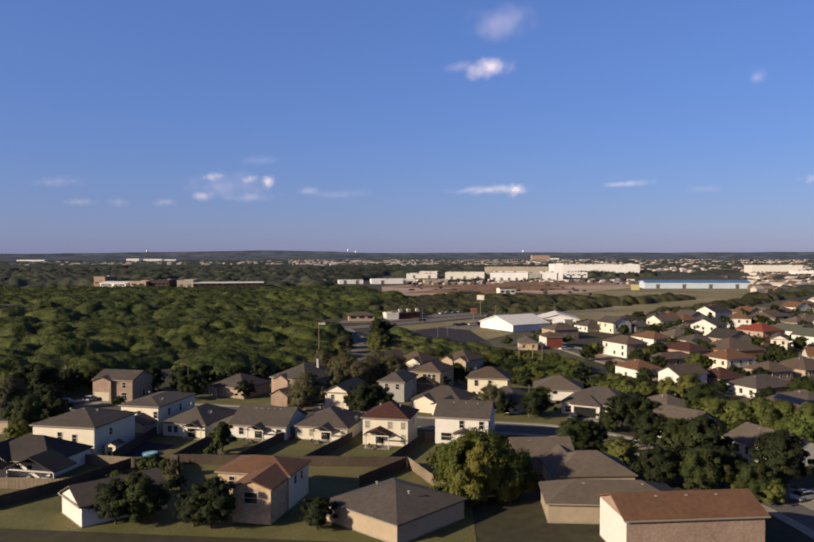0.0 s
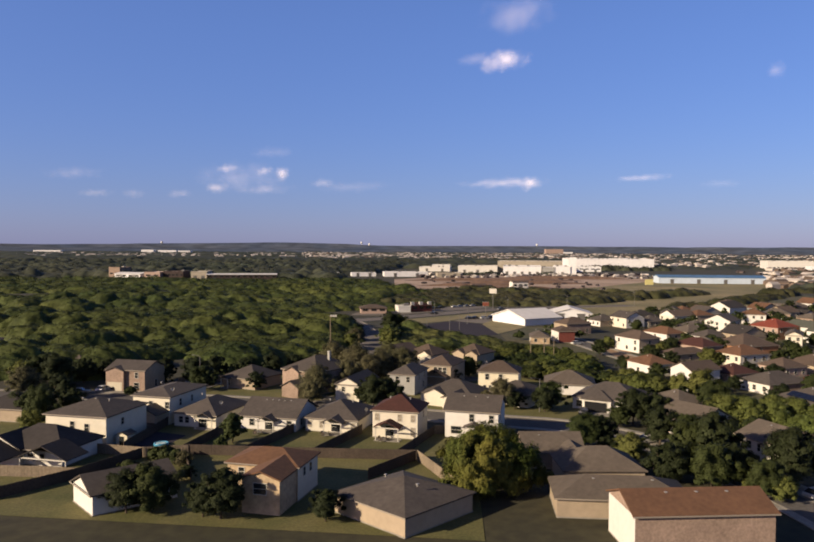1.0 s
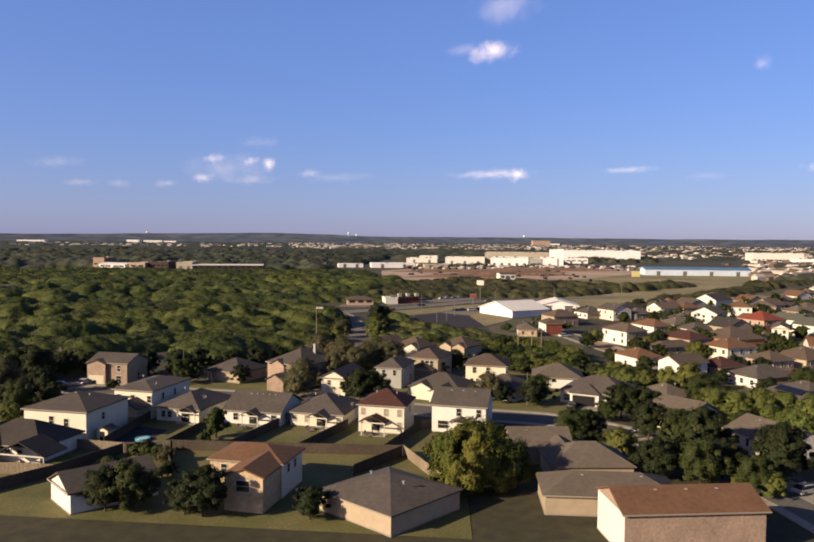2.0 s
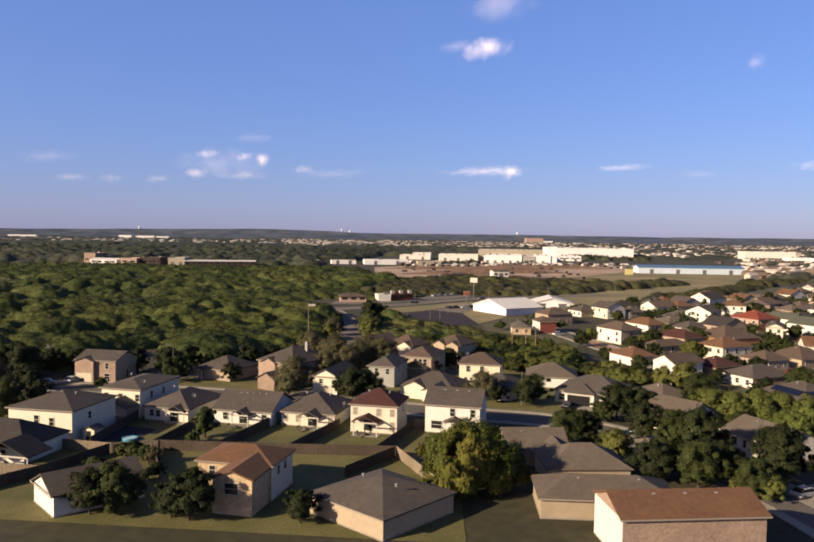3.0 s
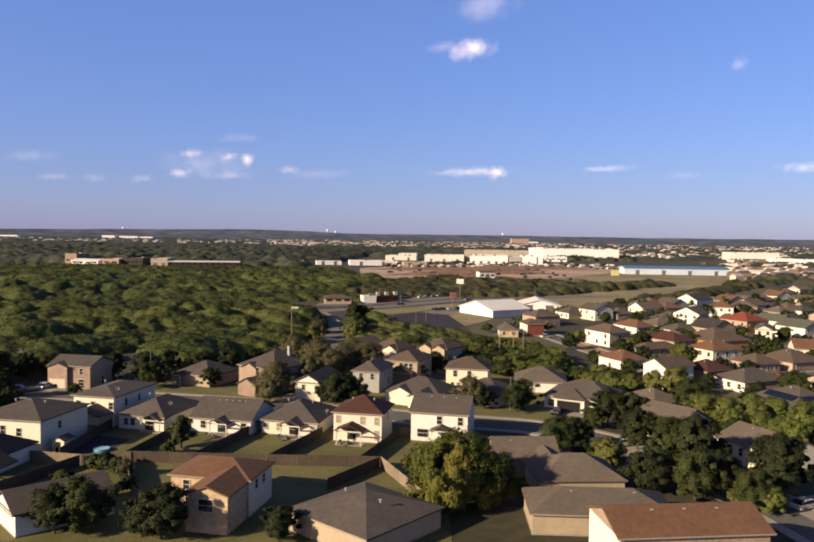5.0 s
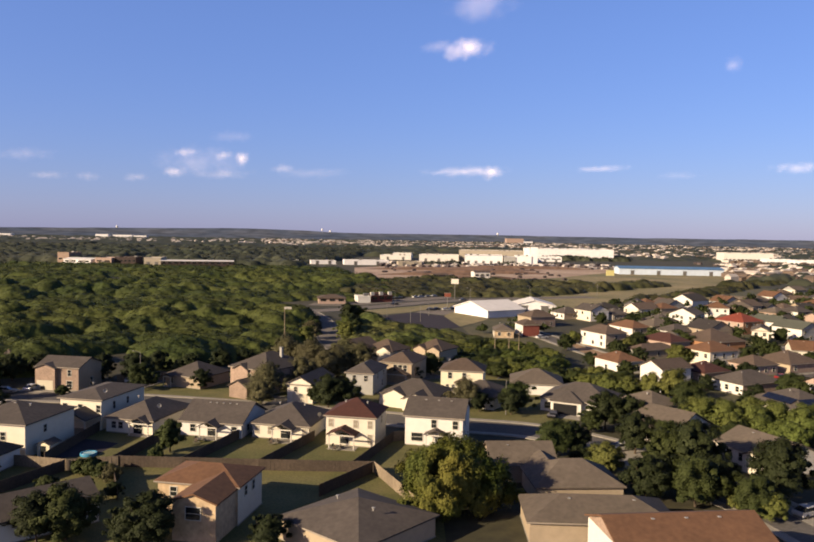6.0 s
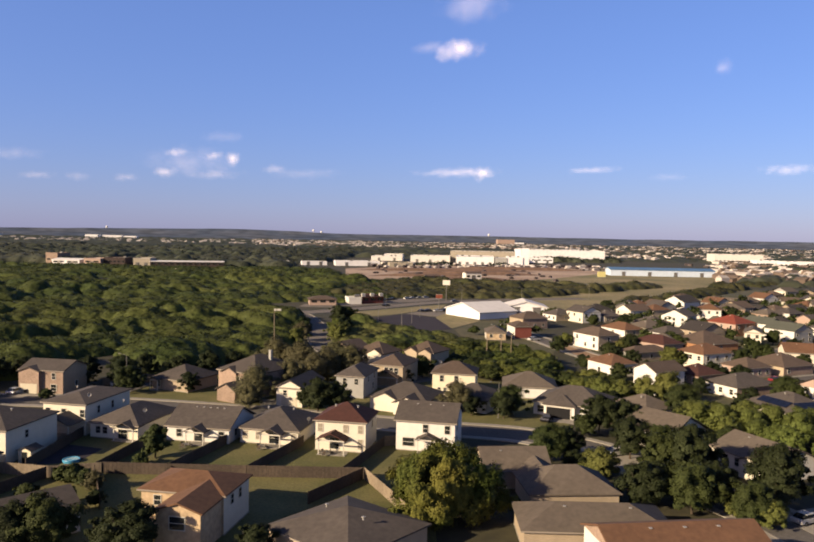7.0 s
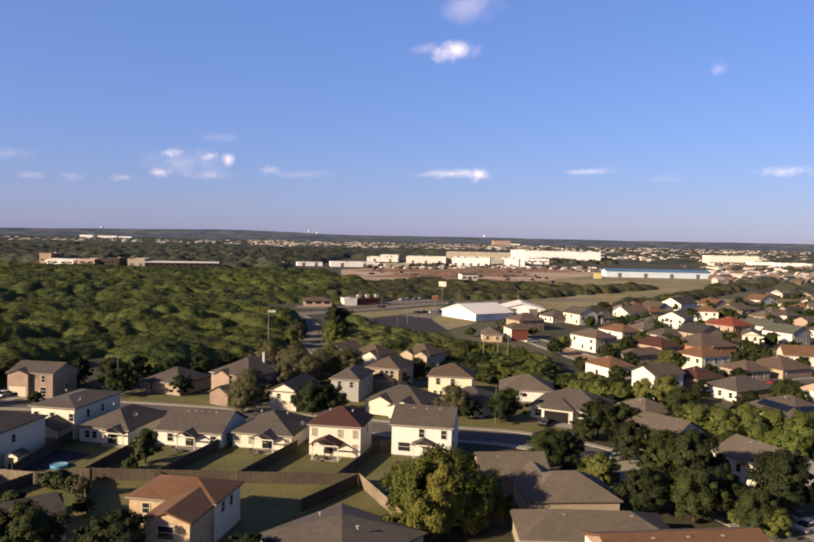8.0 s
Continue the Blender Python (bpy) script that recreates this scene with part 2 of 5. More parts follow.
def smooth_line(path, steps=6):
    """A Catmull-Rom line through the path's points."""
    p = [Vector(path[0])] + [Vector(q) for q in path] + [Vector(path[-1])]
    out = []
    for i in range(1, len(p) - 2):
        for k in range(steps):
            t = k / steps
            a, b, c, d = p[i - 1], p[i], p[i + 1], p[i + 2]
            q = 0.5 * (2 * b + (c - a) * t + (2 * a - 5 * b + 4 * c - d) * t * t + (3 * b - a - 3 * c + d) * t ** 3)
            out.append((q.x, q.y))
    out.append(tuple(path[-1]))
    return out


def strip(bm, path, inner, outer, z0, z1):
    """A solid band between two offsets of a path."""
    a, b = offset_line(path, inner), offset_line(path, outer)
    rows = []
    for p, q in zip(a, b):
        rows.append([bm.verts.new((*p, z0)), bm.verts.new((*p, z1)), bm.verts.new((*q, z1)), bm.verts.new((*q, z0))])
    for r, s in zip(rows, rows[1:]):
        for k in range(4):
            bm.faces.new((r[k], r[(k + 1) % 4], s[(k + 1) % 4], s[k]))
    bm.faces.new(rows[0])
    bm.faces.new(rows[-1][::-1])


def street(path, width, label, kerbs=True, walk_way=1.2, paving=None):
    line = smooth_line(path)
    bm = bmesh.new()
    strip(bm, line, -width / 2, width / 2, -0.05, 0.05)
    tagged(part("road", bm, paving or ASPHALT, None), label, "road", kind="structure")
    if kerbs:
        for side in (-1, 1):
            bm = bmesh.new()
            strip(bm, line, side * width / 2, side * (width / 2 + 0.35), -0.05, 0.20)
            tagged(part("kerb", bm, CONC, None), "pale concrete kerb along the residential street", "kerb", kind="structure")
            if walk_way:
                bm = bmesh.new()
                strip(bm, line, side * (width / 2 + 0.36), side * (width / 2 + 0.36 + walk_way), -0.05, 0.17)
                tagged(part("pavement", bm, CONC, None), "narrow pale concrete pavement beside the street", "pavement", kind="structure")


# ---------------------------------------------------------------- ground
def make_ground():
    bm = bmesh.new()
    bmesh.ops.create_grid(bm, x_segments=40, y_segments=40, size=4900)
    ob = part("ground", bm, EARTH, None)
    tagged(ob, "flat earth and rough grass reaching the horizon", "ground", kind="structure")


make_ground()

# ---------------------------------------------------------------- houses
SHARED = {}


def shared(key, make):
    """One mesh for all alike parts."""
    if key not in SHARED:
        me = bpy.data.meshes.new(key[0])
        bm, material = make()
        bmesh.ops.recalc_face_normals(bm, faces=bm.faces)
        bm.to_mesh(me)
        bm.free()
        me.materials.append(material)
        SHARED[key] = me
    return SHARED[key]


def window(house, m, w, h, blind=False):
    """A white-framed sash window on a wall; m puts it there with its outside towards -y."""
    def frame_bm():
        return boxes((-w / 2 - .09, -.07, -.09, -w / 2, .03, h + .09), (w / 2, -.07, -.09, w / 2 + .09, .03, h + .09),
                     (-w / 2, -.07, h, w / 2, .03, h + .09), (-w / 2 - .02, -.10, -.09, w / 2 + .02, .03, 0), (-w / 2, -.05, h / 2 - .03, w / 2, .02, h / 2 + .03)), TRIM
    ob = part("window", shared(("window", w, h), frame_bm), None, house)
    ob.matrix_local = m
    p = part("pane", shared(("pane", w, h, blind), lambda: (boxes((-w / 2, -.025, 0, w / 2, .0, h)), BLIND if blind else GLASS)), None, ob)
    return ob


def garage_door(house, m, w, h):
    """A sectional door: one slab with a panel for each section, in a frame."""
    def slab():
        return boxes((-w / 2, -.03, 0, w / 2, .02, h)), DOOR
    ob = part("garage_door", shared(("garage_door", w, h), slab), None, house, "cream sectional garage door")
    ob.matrix_local = m
    for k in range(4):
        p = part("door_section", shared(("door_section", w, h), lambda: (boxes((-w / 2 + .02, -.06, .02, w / 2 - .02, -.031, h / 4 - .02)), DOOR)), None, ob)
        p.matrix_local = pose(0, 0, k * h / 4)
    return ob


def roof_bm(x0, y0, x1, y1, z, kind, pitch, over=0.4, thick=0.2):
    """A hip or gable roof over a rectangle, with eaves of some thickness."""
    w, d = x1 - x0 + 2 * over, y1 - y0 + 2 * over
    x0, y0, x1, y1 = x0 - over, y0 - over, x1 + over, y1 + over
    s = math.tan(radians(pitch))
    zt = z + thick * 0.6
    zb = zt - thick
    base = [(x0, y0, zb), (x1, y0, zb), (x1, y1, zb), (x0, y1, zb), (x0, y0, zt), (x1, y0, zt), (x1, y1, zt), (x0, y1, zt)]
    sides = [(3, 2, 1, 0), (0, 1, 5, 4), (1, 2, 6, 5), (2, 3, 7, 6), (3, 0, 4, 7)]
    if kind == "hip":
        r = min(w, d) / 2
        h = zt + r * s
        if abs(w - d) < 0.3:
            return solid(base + [((x0 + x1) / 2, (y0 + y1) / 2, h)], sides + [(4, 5, 8), (5, 6, 8), (6, 7, 8), (7, 4, 8)])
        if w > d:
            top = [(x0 + r, (y0 + y1) / 2, h), (x1 - r, (y0 + y1) / 2, h)]
            return solid(base + top, sides + [(4, 5, 9, 8), (5, 6, 9), (6, 7, 8, 9), (7, 4, 8)])
        top = [((x0 + x1) / 2, y0 + r, h), ((x0 + x1) / 2, y1 - r, h)]
        return solid(base + top, sides + [(4, 5, 8), (5, 6, 9, 8), (6, 7, 9), (7, 4, 8, 9)])
    if kind == "gable_x":
        h = zt + d / 2 * s
        top = [(x0, (y0 + y1) / 2, h), (x1, (y0 + y1) / 2, h), (x0, (y0 + y1) / 2, h - thick * 1.1), (x1, (y0 + y1) / 2, h - thick * 1.1)]
        return solid(base + top, [(4, 5, 9, 8), (6, 7, 8, 9), (0, 1, 5, 4), (2, 3, 7, 6), (0, 4, 8, 10), (3, 10, 8, 7), (1, 11, 9, 5), (2, 6, 9, 11), (1, 0, 10, 11), (3, 2, 11, 10)])
    h = zt + w / 2 * s
    xm = (x0 + x1) / 2
    top = [(xm, y0, h), (xm, y1, h), (xm, y0, h - thick * 1.1), (xm, y1, h - thick * 1.1)]
    return solid(base + top, [(7, 4, 8, 9), (5, 6, 9, 8), (3, 0, 4, 7), (1, 2, 6, 5), (0, 10, 8, 4), (1, 5, 8, 10), (3, 7, 9, 11), (2, 11, 9, 6), (0, 3, 11, 10), (2, 1, 10, 11)])


def wall_bm(x0, y0, x1, y1, z, kind, pitch, base=-0.1):
    """The body of the walls, with gables where the roof has them."""
    s = math.tan(radians(pitch))
    p = [(x0, y0, base), (x1, y0, base), (x1, y1, base), (x0, y1, base), (x0, y0, z), (x1, y0, z), (x1, y1, z), (x0, y1, z)]
    f = [(0, 3, 2, 1), (0, 1, 5, 4), (2, 3, 7, 6)]
    if kind == "gable_x":
        ym, h = (y0 + y1) / 2, z + (y1 - y0) / 2 * s + 0.05
        return solid(p + [(x0, ym, h), (x1, ym, h)], f + [(1, 2, 6, 9, 5), (3, 0, 4, 8, 7), (4, 5, 9, 8), (6, 7, 8, 9)])
    if kind == "gable_y":
        xm, h = (x0 + x1) / 2, z + (x1 - x0) / 2 * s + 0.05
        return solid(p + [(xm, y0, h), (xm, y1, h)], [(0, 3, 2, 1), (0, 1, 5, 8, 4), (2, 3, 7, 9, 6), (1, 2, 6, 5), (3, 0, 4, 7), (4, 8, 9, 7), (8, 5, 6, 9)])
    return solid(p, f + [(1, 2, 6, 5), (3, 0, 4, 7), (4, 5, 6, 7)])


FACE = {"f": lambda u, z, w, d: pose(u, 0, z), "r": lambda u, z, w, d: pose(w, u, z, 0, 0, 90), "l": lambda u, z, w, d: pose(0, u, z, 0, 0, -90), "b": lambda u, z, w, d: pose(u, d, z, 0, 0, 180),
        "w": lambda u, z, w, d: pose(u, -6.0, z)}


def house(x, y, ang, w, d, eave, kind, pitch, wall, roof, label, wins=(), wings=(), porches=(), garages=(), vents=0, chimney=None, left=None, group="", front=None, blind=False, opening=()):
    """A house whose visible long wall begins at (x, y) and runs w metres at ang; d metres deep.
    wins: (face, along, sill, width, height). wings: (x0, width, out, back, eave, kind). porches: (x0, width, out, height)."""
    h = thing("house", x, y, ang, label, "house", group)
    part("wall", wall_bm(0, 0, w, d, eave, kind, pitch), WALL[wall], h)
    if left:
        part("wall", boxes((-.06, 0, -.1, -.005, d, eave - .1)), WALL[left], h)
    if front:
        part("wall", boxes((0, -.06, -.1, w, -.005, eave - .1)), WALL[front], h)
    part("roof", roof_bm(0, 0, w, d, eave, kind, pitch), ROOF[roof], h)
    over = 0.41
    part("fascia", boxes((-over - .03, -over - .03, eave - .10, w + over + .03, -over, eave + .10)), EAVE, h)
    part("foundation", boxes((-.08, -.08, -.2, w + .08, d + .08, .18)), CONC, h)
    for face, u, z, ww, hh in wins:
        m = FACE[face](u, z, w, d)
        shift = 0.062 if (face == "l" and left) or (face == "f" and front) else 0.002
        window(h, m @ pose(0, -shift, 0), ww, hh, blind and hh < 1.7)
    for x0, ww, out, back, e, k in wings:
        part("wall", wall_bm(x0, -out, x0 + ww, back, e, k, pitch), WALL[front or wall], h)
        part("roof", roof_bm(x0, -out, x0 + ww, back, e, k, pitch, 0.35), ROOF[roof], h)
    for x0, ww, out, hh in porches:
        p = part("porch", roof_bm(x0, -out, x0 + ww, 1.6, hh, "gable_y", 24, 0.3, 0.16), ROOF[roof], h)
        for px in (x0 + .1, x0 + ww - .1):
            part("post", boxes((px - .08, -out + .05, 0, px + .08, -out + .21, hh)), TRIM, p, "white porch post")
        part("beam", boxes((x0, -out + .06, hh - .22, x0 + ww, -out + .2, hh)), TRIM, p)
        part("slab", boxes((x0 - .2, -out - .2, -.1, x0 + ww + .2, -.085, .12)), CONC, p)
    for face, u, ww, hh, off in garages:
        garage_door(h, FACE[face](u, 0.1, w, d) @ pose(0, -off - .01, 0), ww, hh)
    for x0, ww, hh, out in opening:
        # no real hole: a near-black panel paints the garage's inner shade
        part("garage_opening", boxes((x0, -out - .05, .1, x0 + ww, -out - .01, hh)), DARK, h, "near-black panel painting the shade inside an open garage")
        part("garage_frame", boxes((x0 - .2, -out - .1, .05, x0, -out - .01, hh + .2), (x0 + ww, -out - .1, .05, x0 + ww + .2, -out - .01, hh + .2), (x0, -out - .1, hh, x0 + ww, -out - .01, hh + .2)), TRIM, h)
    s = math.tan(radians(pitch))
    for k in range(vents):
        vx = w * (0.3 + 0.45 * k / max(vents - 1, 1))
        vy = (d / 2 if kind != "gable_y" else d * .4) - 0.9
        vz = eave + (vy + .4) * s
        bm = bmesh.new()
        tube(bm, [(vx, vy, vz - .2), (vx, vy, vz + .16)], [.11, .11], 8)
        box(bm, vx - .18, vy - .18, vz + .14, vx + .18, vy + .18, vz + .21)
        part("roof_vent", bm, CHROME, h)
    if chimney:
        cx, cy, top = chimney
        bm = boxes((cx - .34, cy - .3, eave - 1, cx + .34, cy + .3, top), (cx - .4, cy - .36, top, cx + .4, cy + .36, top + .15))
        part("chimney", bm, WALL["grey"], h)
    return h


# the row that turns its back gardens to the camera
house(-5.5, 129.4, -15, 8.9, 8.6, 5.3, "hip", 27, "cream", "maroon", "two-storey cream house with maroon hip roof and back porch",
      [("f", .9, 3.4, .8, 1.3), ("f", 5.4, 3.4, .8, 1.3), ("f", 8.0, 3.4, .8, 1.3), ("f", 8.0, .7, .8, 1.6), ("f", 3.4, .5, 1.6, 1.9), ("r", 5, 3.4, .8, 1.2)], porches=[(1.2, 4.6, 2.6, 2.6)], vents=2, blind=True)
house(8.5, 129.3, -16, 10.3, 9.4, 5.3, "gable_x", 26, "white", "grey", "two-storey white house with a grey-brown gable roof and a small porch",
      [("f", 5.2, 3.4, .9, 1.4), ("f", 9.0, 3.4, .9, 1.4), ("f", 2.2, .9, 2.0, 1.4), ("r", 3, 3.4, .8, 1.3), ("r", 3, .9, .8, 1.3)], porches=[(4.0, 3.4, 1.6, 2.5)], vents=3)
house(-19.0, 134.3, -16, 10.8, 12.5, 2.7, "hip", 25, "cream", "grey", "single-storey cream house with grey hip roof and garden porch",
      [("f", .9, .9, .8, 1.3), ("f", 3.4, .9, .8, 1.3), ("f", 6.4, .3, 1.8, 1.9), ("f", 10.0, .9, .8, 1.3)], porches=[(4.6, 3.8, 2.4, 2.5)], vents=2, blind=True)
house(-32.2, 136.0, -15, 11.8, 11.5, 2.7, "gable_x", 24, "white", "grey", "single-storey white house with long gable roof and five vents",
      [("f", 2.4, .9, 1.0, 1.3), ("f", 6.2, .3, 1.8, 1.9), ("f", 10.4, .9, 1.0, 1.3), ("r", 3, .9, .9, 1.2)], porches=[(4.6, 3.4, 2.2, 2.4)], vents=5)
house(-46.2, 138.3, -18, 9.6, 13.5, 2.7, "hip", 25, "cream", "grey", "single-storey cream house with a hip roof and a shaded back patio",
      [("f", 1.6, .9, .9, 1.2), ("f", 3.0, .9, .9, 1.2), ("f", 6.6, .2, 1.8, 2.0)], porches=[(5.4, 4.0, 1.2, 2.4)], vents=1)
house(-55.6, 141.4, -16, 8.6, 14.4, 5.7, "hip", 14, "cream", "grey", "two-storey cream house with a grey hip roof and deep side wall",
      [("f", 1.0, 3.4, .9, 1.3), ("f", 4.2, 3.4, .9, 1.3), ("f", 8.0, 3.4, .9, 1.3), ("r", 4, 3.4, .7, 1.3), ("r", 8.5, 3.4, .7, 1.3)], porches=[(2.2, 6.0, 4.4, 2.9)], vents=1)
house(-65.8, 124.4, -14, 12.6, 13.0, 5.6, "hip", 18, "cream", "grey", "large two-storey cream house with a grey-brown roof",
      [("f", 5.6, 3.0, .9, 1.5), ("f", 8.6, 2.9, .9, 1.3), ("r", 5, 3.3, .8, 1.2)], vents=3)
house(-69.7, 112.7, -15, 14.0, 10.5, 2.7, "hip", 28, "white", "dark", "low house with a dark hip roof and a white front gable",
      [("f", 8.0, .9, 1.2, 1.2), ("f", 10.2, .9, .9, 1.2)], wings=[(-1.0, 7.6, 1.0, 5.0, 2.8, "gable_y")], porches=[(-1.5, 8.6, 6.4, 2.2), (8.6, 8.8, 3.4, 2.4)])
# the nearer row, seen from above its ridges
house(-25.9, 95.4, -15, 11.0, 8.0, 5.0, "hip", 19, "cream", "orange", "two-storey house with a rust-orange roof and a stone gable",
      [("r", 2.5, 3.2, .8, 1.2), ("r", 5, 3.2, .8, 1.2), ("w", 7.9, 2.8, 1.9, 1.5), ("f", 2.2, 3.2, .9, 1.2)], wings=[(5.2, 5.6, 6.0, 3.6, 4.9, "gable_y")], front="stone")
house(-9.6, 88.4, -45, 13.5, 13.5, 2.7, "hip", 18, "tan", "grey", "low house with a grey-brown hip roof", vents=2)
house(-47.4, 92.8, -50, 8.0, 12.0, 2.9, "gable_y", 24, "white", "grey", "low house with a pale grey roof and white gable")
house(20.8, 86.2, -6, 18.0, 9.0, 2.7, "hip", 22, "tan", "tan", "low house with a tan shingle hip roof", vents=2)
house(20.4, 108.7, 0, 9.8, 8.4, 2.7, "gable_x", 28, "tan", "tan", "low house with a broad tan roof shaded by the big tree", vents=1, wings=[(4.3, 12.3, 10.3, -1.1, 2.7, "hip"), (5.0, 5.6, 2.6, 1.6, 2.7, "gable_y")])
house(27.0, 72.3, 3, 17.2, 9.0, 5.2, "gable_x", 20, "brick", "orange", "two-storey brick house with a rust-orange shingle roof", vents=3, left="white")
# across the street
house(-74.2, 176.6, -14, 10.6, 9.2, 5.3, "gable_x", 20, "tan", "grey", "two-storey brick-fronted house with a cream garage door",
      [("f", 8.3, 3.4, .9, 1.4), ("f", 8.3, .8, 1.4, 1.4), ("r", 5, .6, .9, 1.8)], wings=[(.2, 5.0, 1.0, 4.0, 5.1, "gable_y")], front="brick", garages=[("f", 2.7, 4.2, 2.2, 1.0)])
house(-99.0, 199.0, -14, 11, 10, 2.7, "hip", 25, "tan", "tan", "low house with a tan roof among trees")
house(-89.0, 143.5, -14, 11, 10, 2.7, "hip", 25, "tan", "dark", "low house with a dark roof beside the street", [("f", 3, .9, 1, 1.2)])
house(-46.0, 181.0, -28, 10.5, 11, 2.7, "hip", 26, "tan", "grey", "low house with a grey hip roof and a white entry", [("f", 2, .8, .9, 1.3)], porches=[(.6, 2.4, 1.6, 2.6)])
house(-29.6, 175.6, -36, 11.5, 14.0, 5.7, "hip", 27, "brick", "grey", "two-storey brick house with a chimney and a low garage wing",
      [("f", 1.8, 3.2, .7, 1.5), ("f", 4.8, 2.6, .8, 2.0), ("f", 6.2, 2.6, .8, 2.0), ("f", 1.6, .8, 1.0, 1.4)], wings=[(1.6, 4.4, .6, 4.0, 5.4, "gable_y"), (5.0, 5.4, 5.4, 2.0, 2.6, "gable_y")], chimney=(8.2, 8.5, 9.8), front="brick")
house(-15.2, 162.8, -20, 6.0, 12.0, 4.2, "gable_y", 27, "cream", "grey", "narrow cream house with a steep front gable and garage",
      [("f", 2.0, 2.6, .8, 1.0)], garages=[("f", 3.0, 3.6, 2.1, 0)])
house(-2.4, 172.0, -18, 6.5, 12.0, 5.0, "hip", 26, "grey", "grey", "two-storey grey-white house with a grey roof",
      [("f", 2, 3.2, .9, 1.3), ("f", 4.8, 3.2, .9, 1.3), ("r", 4, 3.2, .7, 1.4), ("r", 8, .8, .8, 1.6), ("r", 9, 3.2, .7, 1.4)])
house(6.2, 185.6, -24, 8.2, 11.5, 5.3, "hip", 26, "tan", "brown", "two-storey tan house with brown hip roof and front porch",
      [("f", 1.0, 3.3, .9, 1.4), ("f", 3.9, 3.3, 1.0, 1.5), ("f", 5.2, 3.3, 1.0, 1.5), ("f", 6.5, 3.3, 1.0, 1.5)], porches=[(.5, 7.0, 2.0, 2.7)])
house(5.0, 160.4, -28, 13.0, 11.0, 2.7, "hip", 25, "cream", "grey", "low cream house with two white front gables",
      [("f", 2.0, .8, 1.4, 1.3), ("f", 4.2, .8, 1.0, 1.3), ("f", 10.5, .8, 1.6, 1.3)], wings=[(1.2, 5.0, 0.8, 5.0, 2.75, "gable_y"), (6.6, 5.6, 2.4, 5.0, 2.5, "gable_y")], left=None)
house(20.1, 174.2, -14, 10.0, 8.6, 5.3, "hip", 26, "yellow", "brown", "pale yellow two-storey house with brown hip roof and porch",
      [("f", 2.2, 3.4, .9, 1.4), ("f", 5.6, 3.4, .9, 1.4), ("f", 1.6, 1.0, .7, .9), ("f", 3.0, 1.0, .7, .9), ("f", 5.8, .3, 1.0, 2.0)], porches=[(3.6, 4.0, 1.8, 2.6)])
house(21.4, 162.4, -34, 10.4, 9.0, 2.7, "hip", 25, "white", "grey", "low white house with a grey hip roof and a dark entry",
      [("f", 2, .8, .9, 1.3), ("f", 8.2, .1, 2.6, 2.1)], wings=[(6.6, 4.0, 1.6, 4.0, 2.7, "hip")])
house(36.6, 171.6, -12, 12.0, 11.0, 2.7, "hip", 25, "white", "tan", "low white-walled house with a tan hip roof", [("l", 4, .9, .9, 1.2)])
house(39.6, 155.4, -30, 15.0, 12.0, 2.8, "hip", 25, "white", "grey", "low house with an open garage facing the street",
      [("f", 1.6, .7, 1.4, 1.4)], wings=[(2.6, 6.4, 1.4, 5.0, 2.8, "hip")], opening=[(3.2, 5.0, 2.3, 1.4)])
house(2.4, 204.6, -38, 9.2, 8.6, 5.7, "hip", 28, "cream", "brown", "two-storey cream house with brown roof and paired gables",
      [("f", 1.6, 3.2, 1.0, 1.4), ("f", 7.6, 3.2, 1.6, 1.4), ("f", 7.6, .8, 1.2, 1.4)], wings=[(.1, 3.4, 1.0, 4.0, 5.6, "gable_y"), (4.6, 4.6, .8, 4.0, 5.6, "gable_y")])
house(16.4, 206.4, -38, 8.8, 8.6, 5.7, "hip", 28, "tan", "brown", "two-storey tan house with brown roof and paired gables",
      [("f", 1.8, 3.2, 1.2, 1.4), ("f", 7.4, 3.2, 1.2, 1.4)], wings=[(.2, 4.0, 1.0, 4.0, 5.6, "gable_y"), (4.7, 4.0, 1.0, 4.0, 5.6, "gable_y")])
house(-5.5, 229.0, -40, 9.0, 9.0, 2.8, "gable_y", 26, "pink", "brown", "low house with a rose-brown roof and pale gable", [("f", 4.5, .8, 2.2, 1.3)])

house(61.8, 121.4, -73, 12.4, 10.6, 2.7, "gable_x", 22, "cream", "tan", "low cream house with a long tan roof and front gable",
      [("f", 3.0, .9, 1.2, 1.3), ("f", 5.6, .9, 1.0, 1.3), ("r", 5, .9, 1.4, 1.2)], wings=[(7.6, 4.2, 1.8, 4.0, 2.7, "gable_y")], vents=2)

# the estate beyond the tree belt
rnd = random.Random(11)


def estate_house(x, y, a, w, d, e, k, wall, roof, left, label):
    wins = []
    for face, size in (("f", w), ("l", d)):
        n = 3 if size > 8 else 2
        for i in range(n):
            if rnd.random() < .55:
                wins.append((face, size * (i + .5) / n, 0.9, 1.0, 1.2))
            if e > 4.4 and rnd.random() < .6:
                wins.append((face, size * (i + .5) / n, e - 1.9, 1.0, 1.2))
    return house(x, y, a, w, d, e, k, 25, wall, roof, label, wins, left=left, group="houses of the estate", vents=rnd.choice((0, 1, 2)))


centres = []


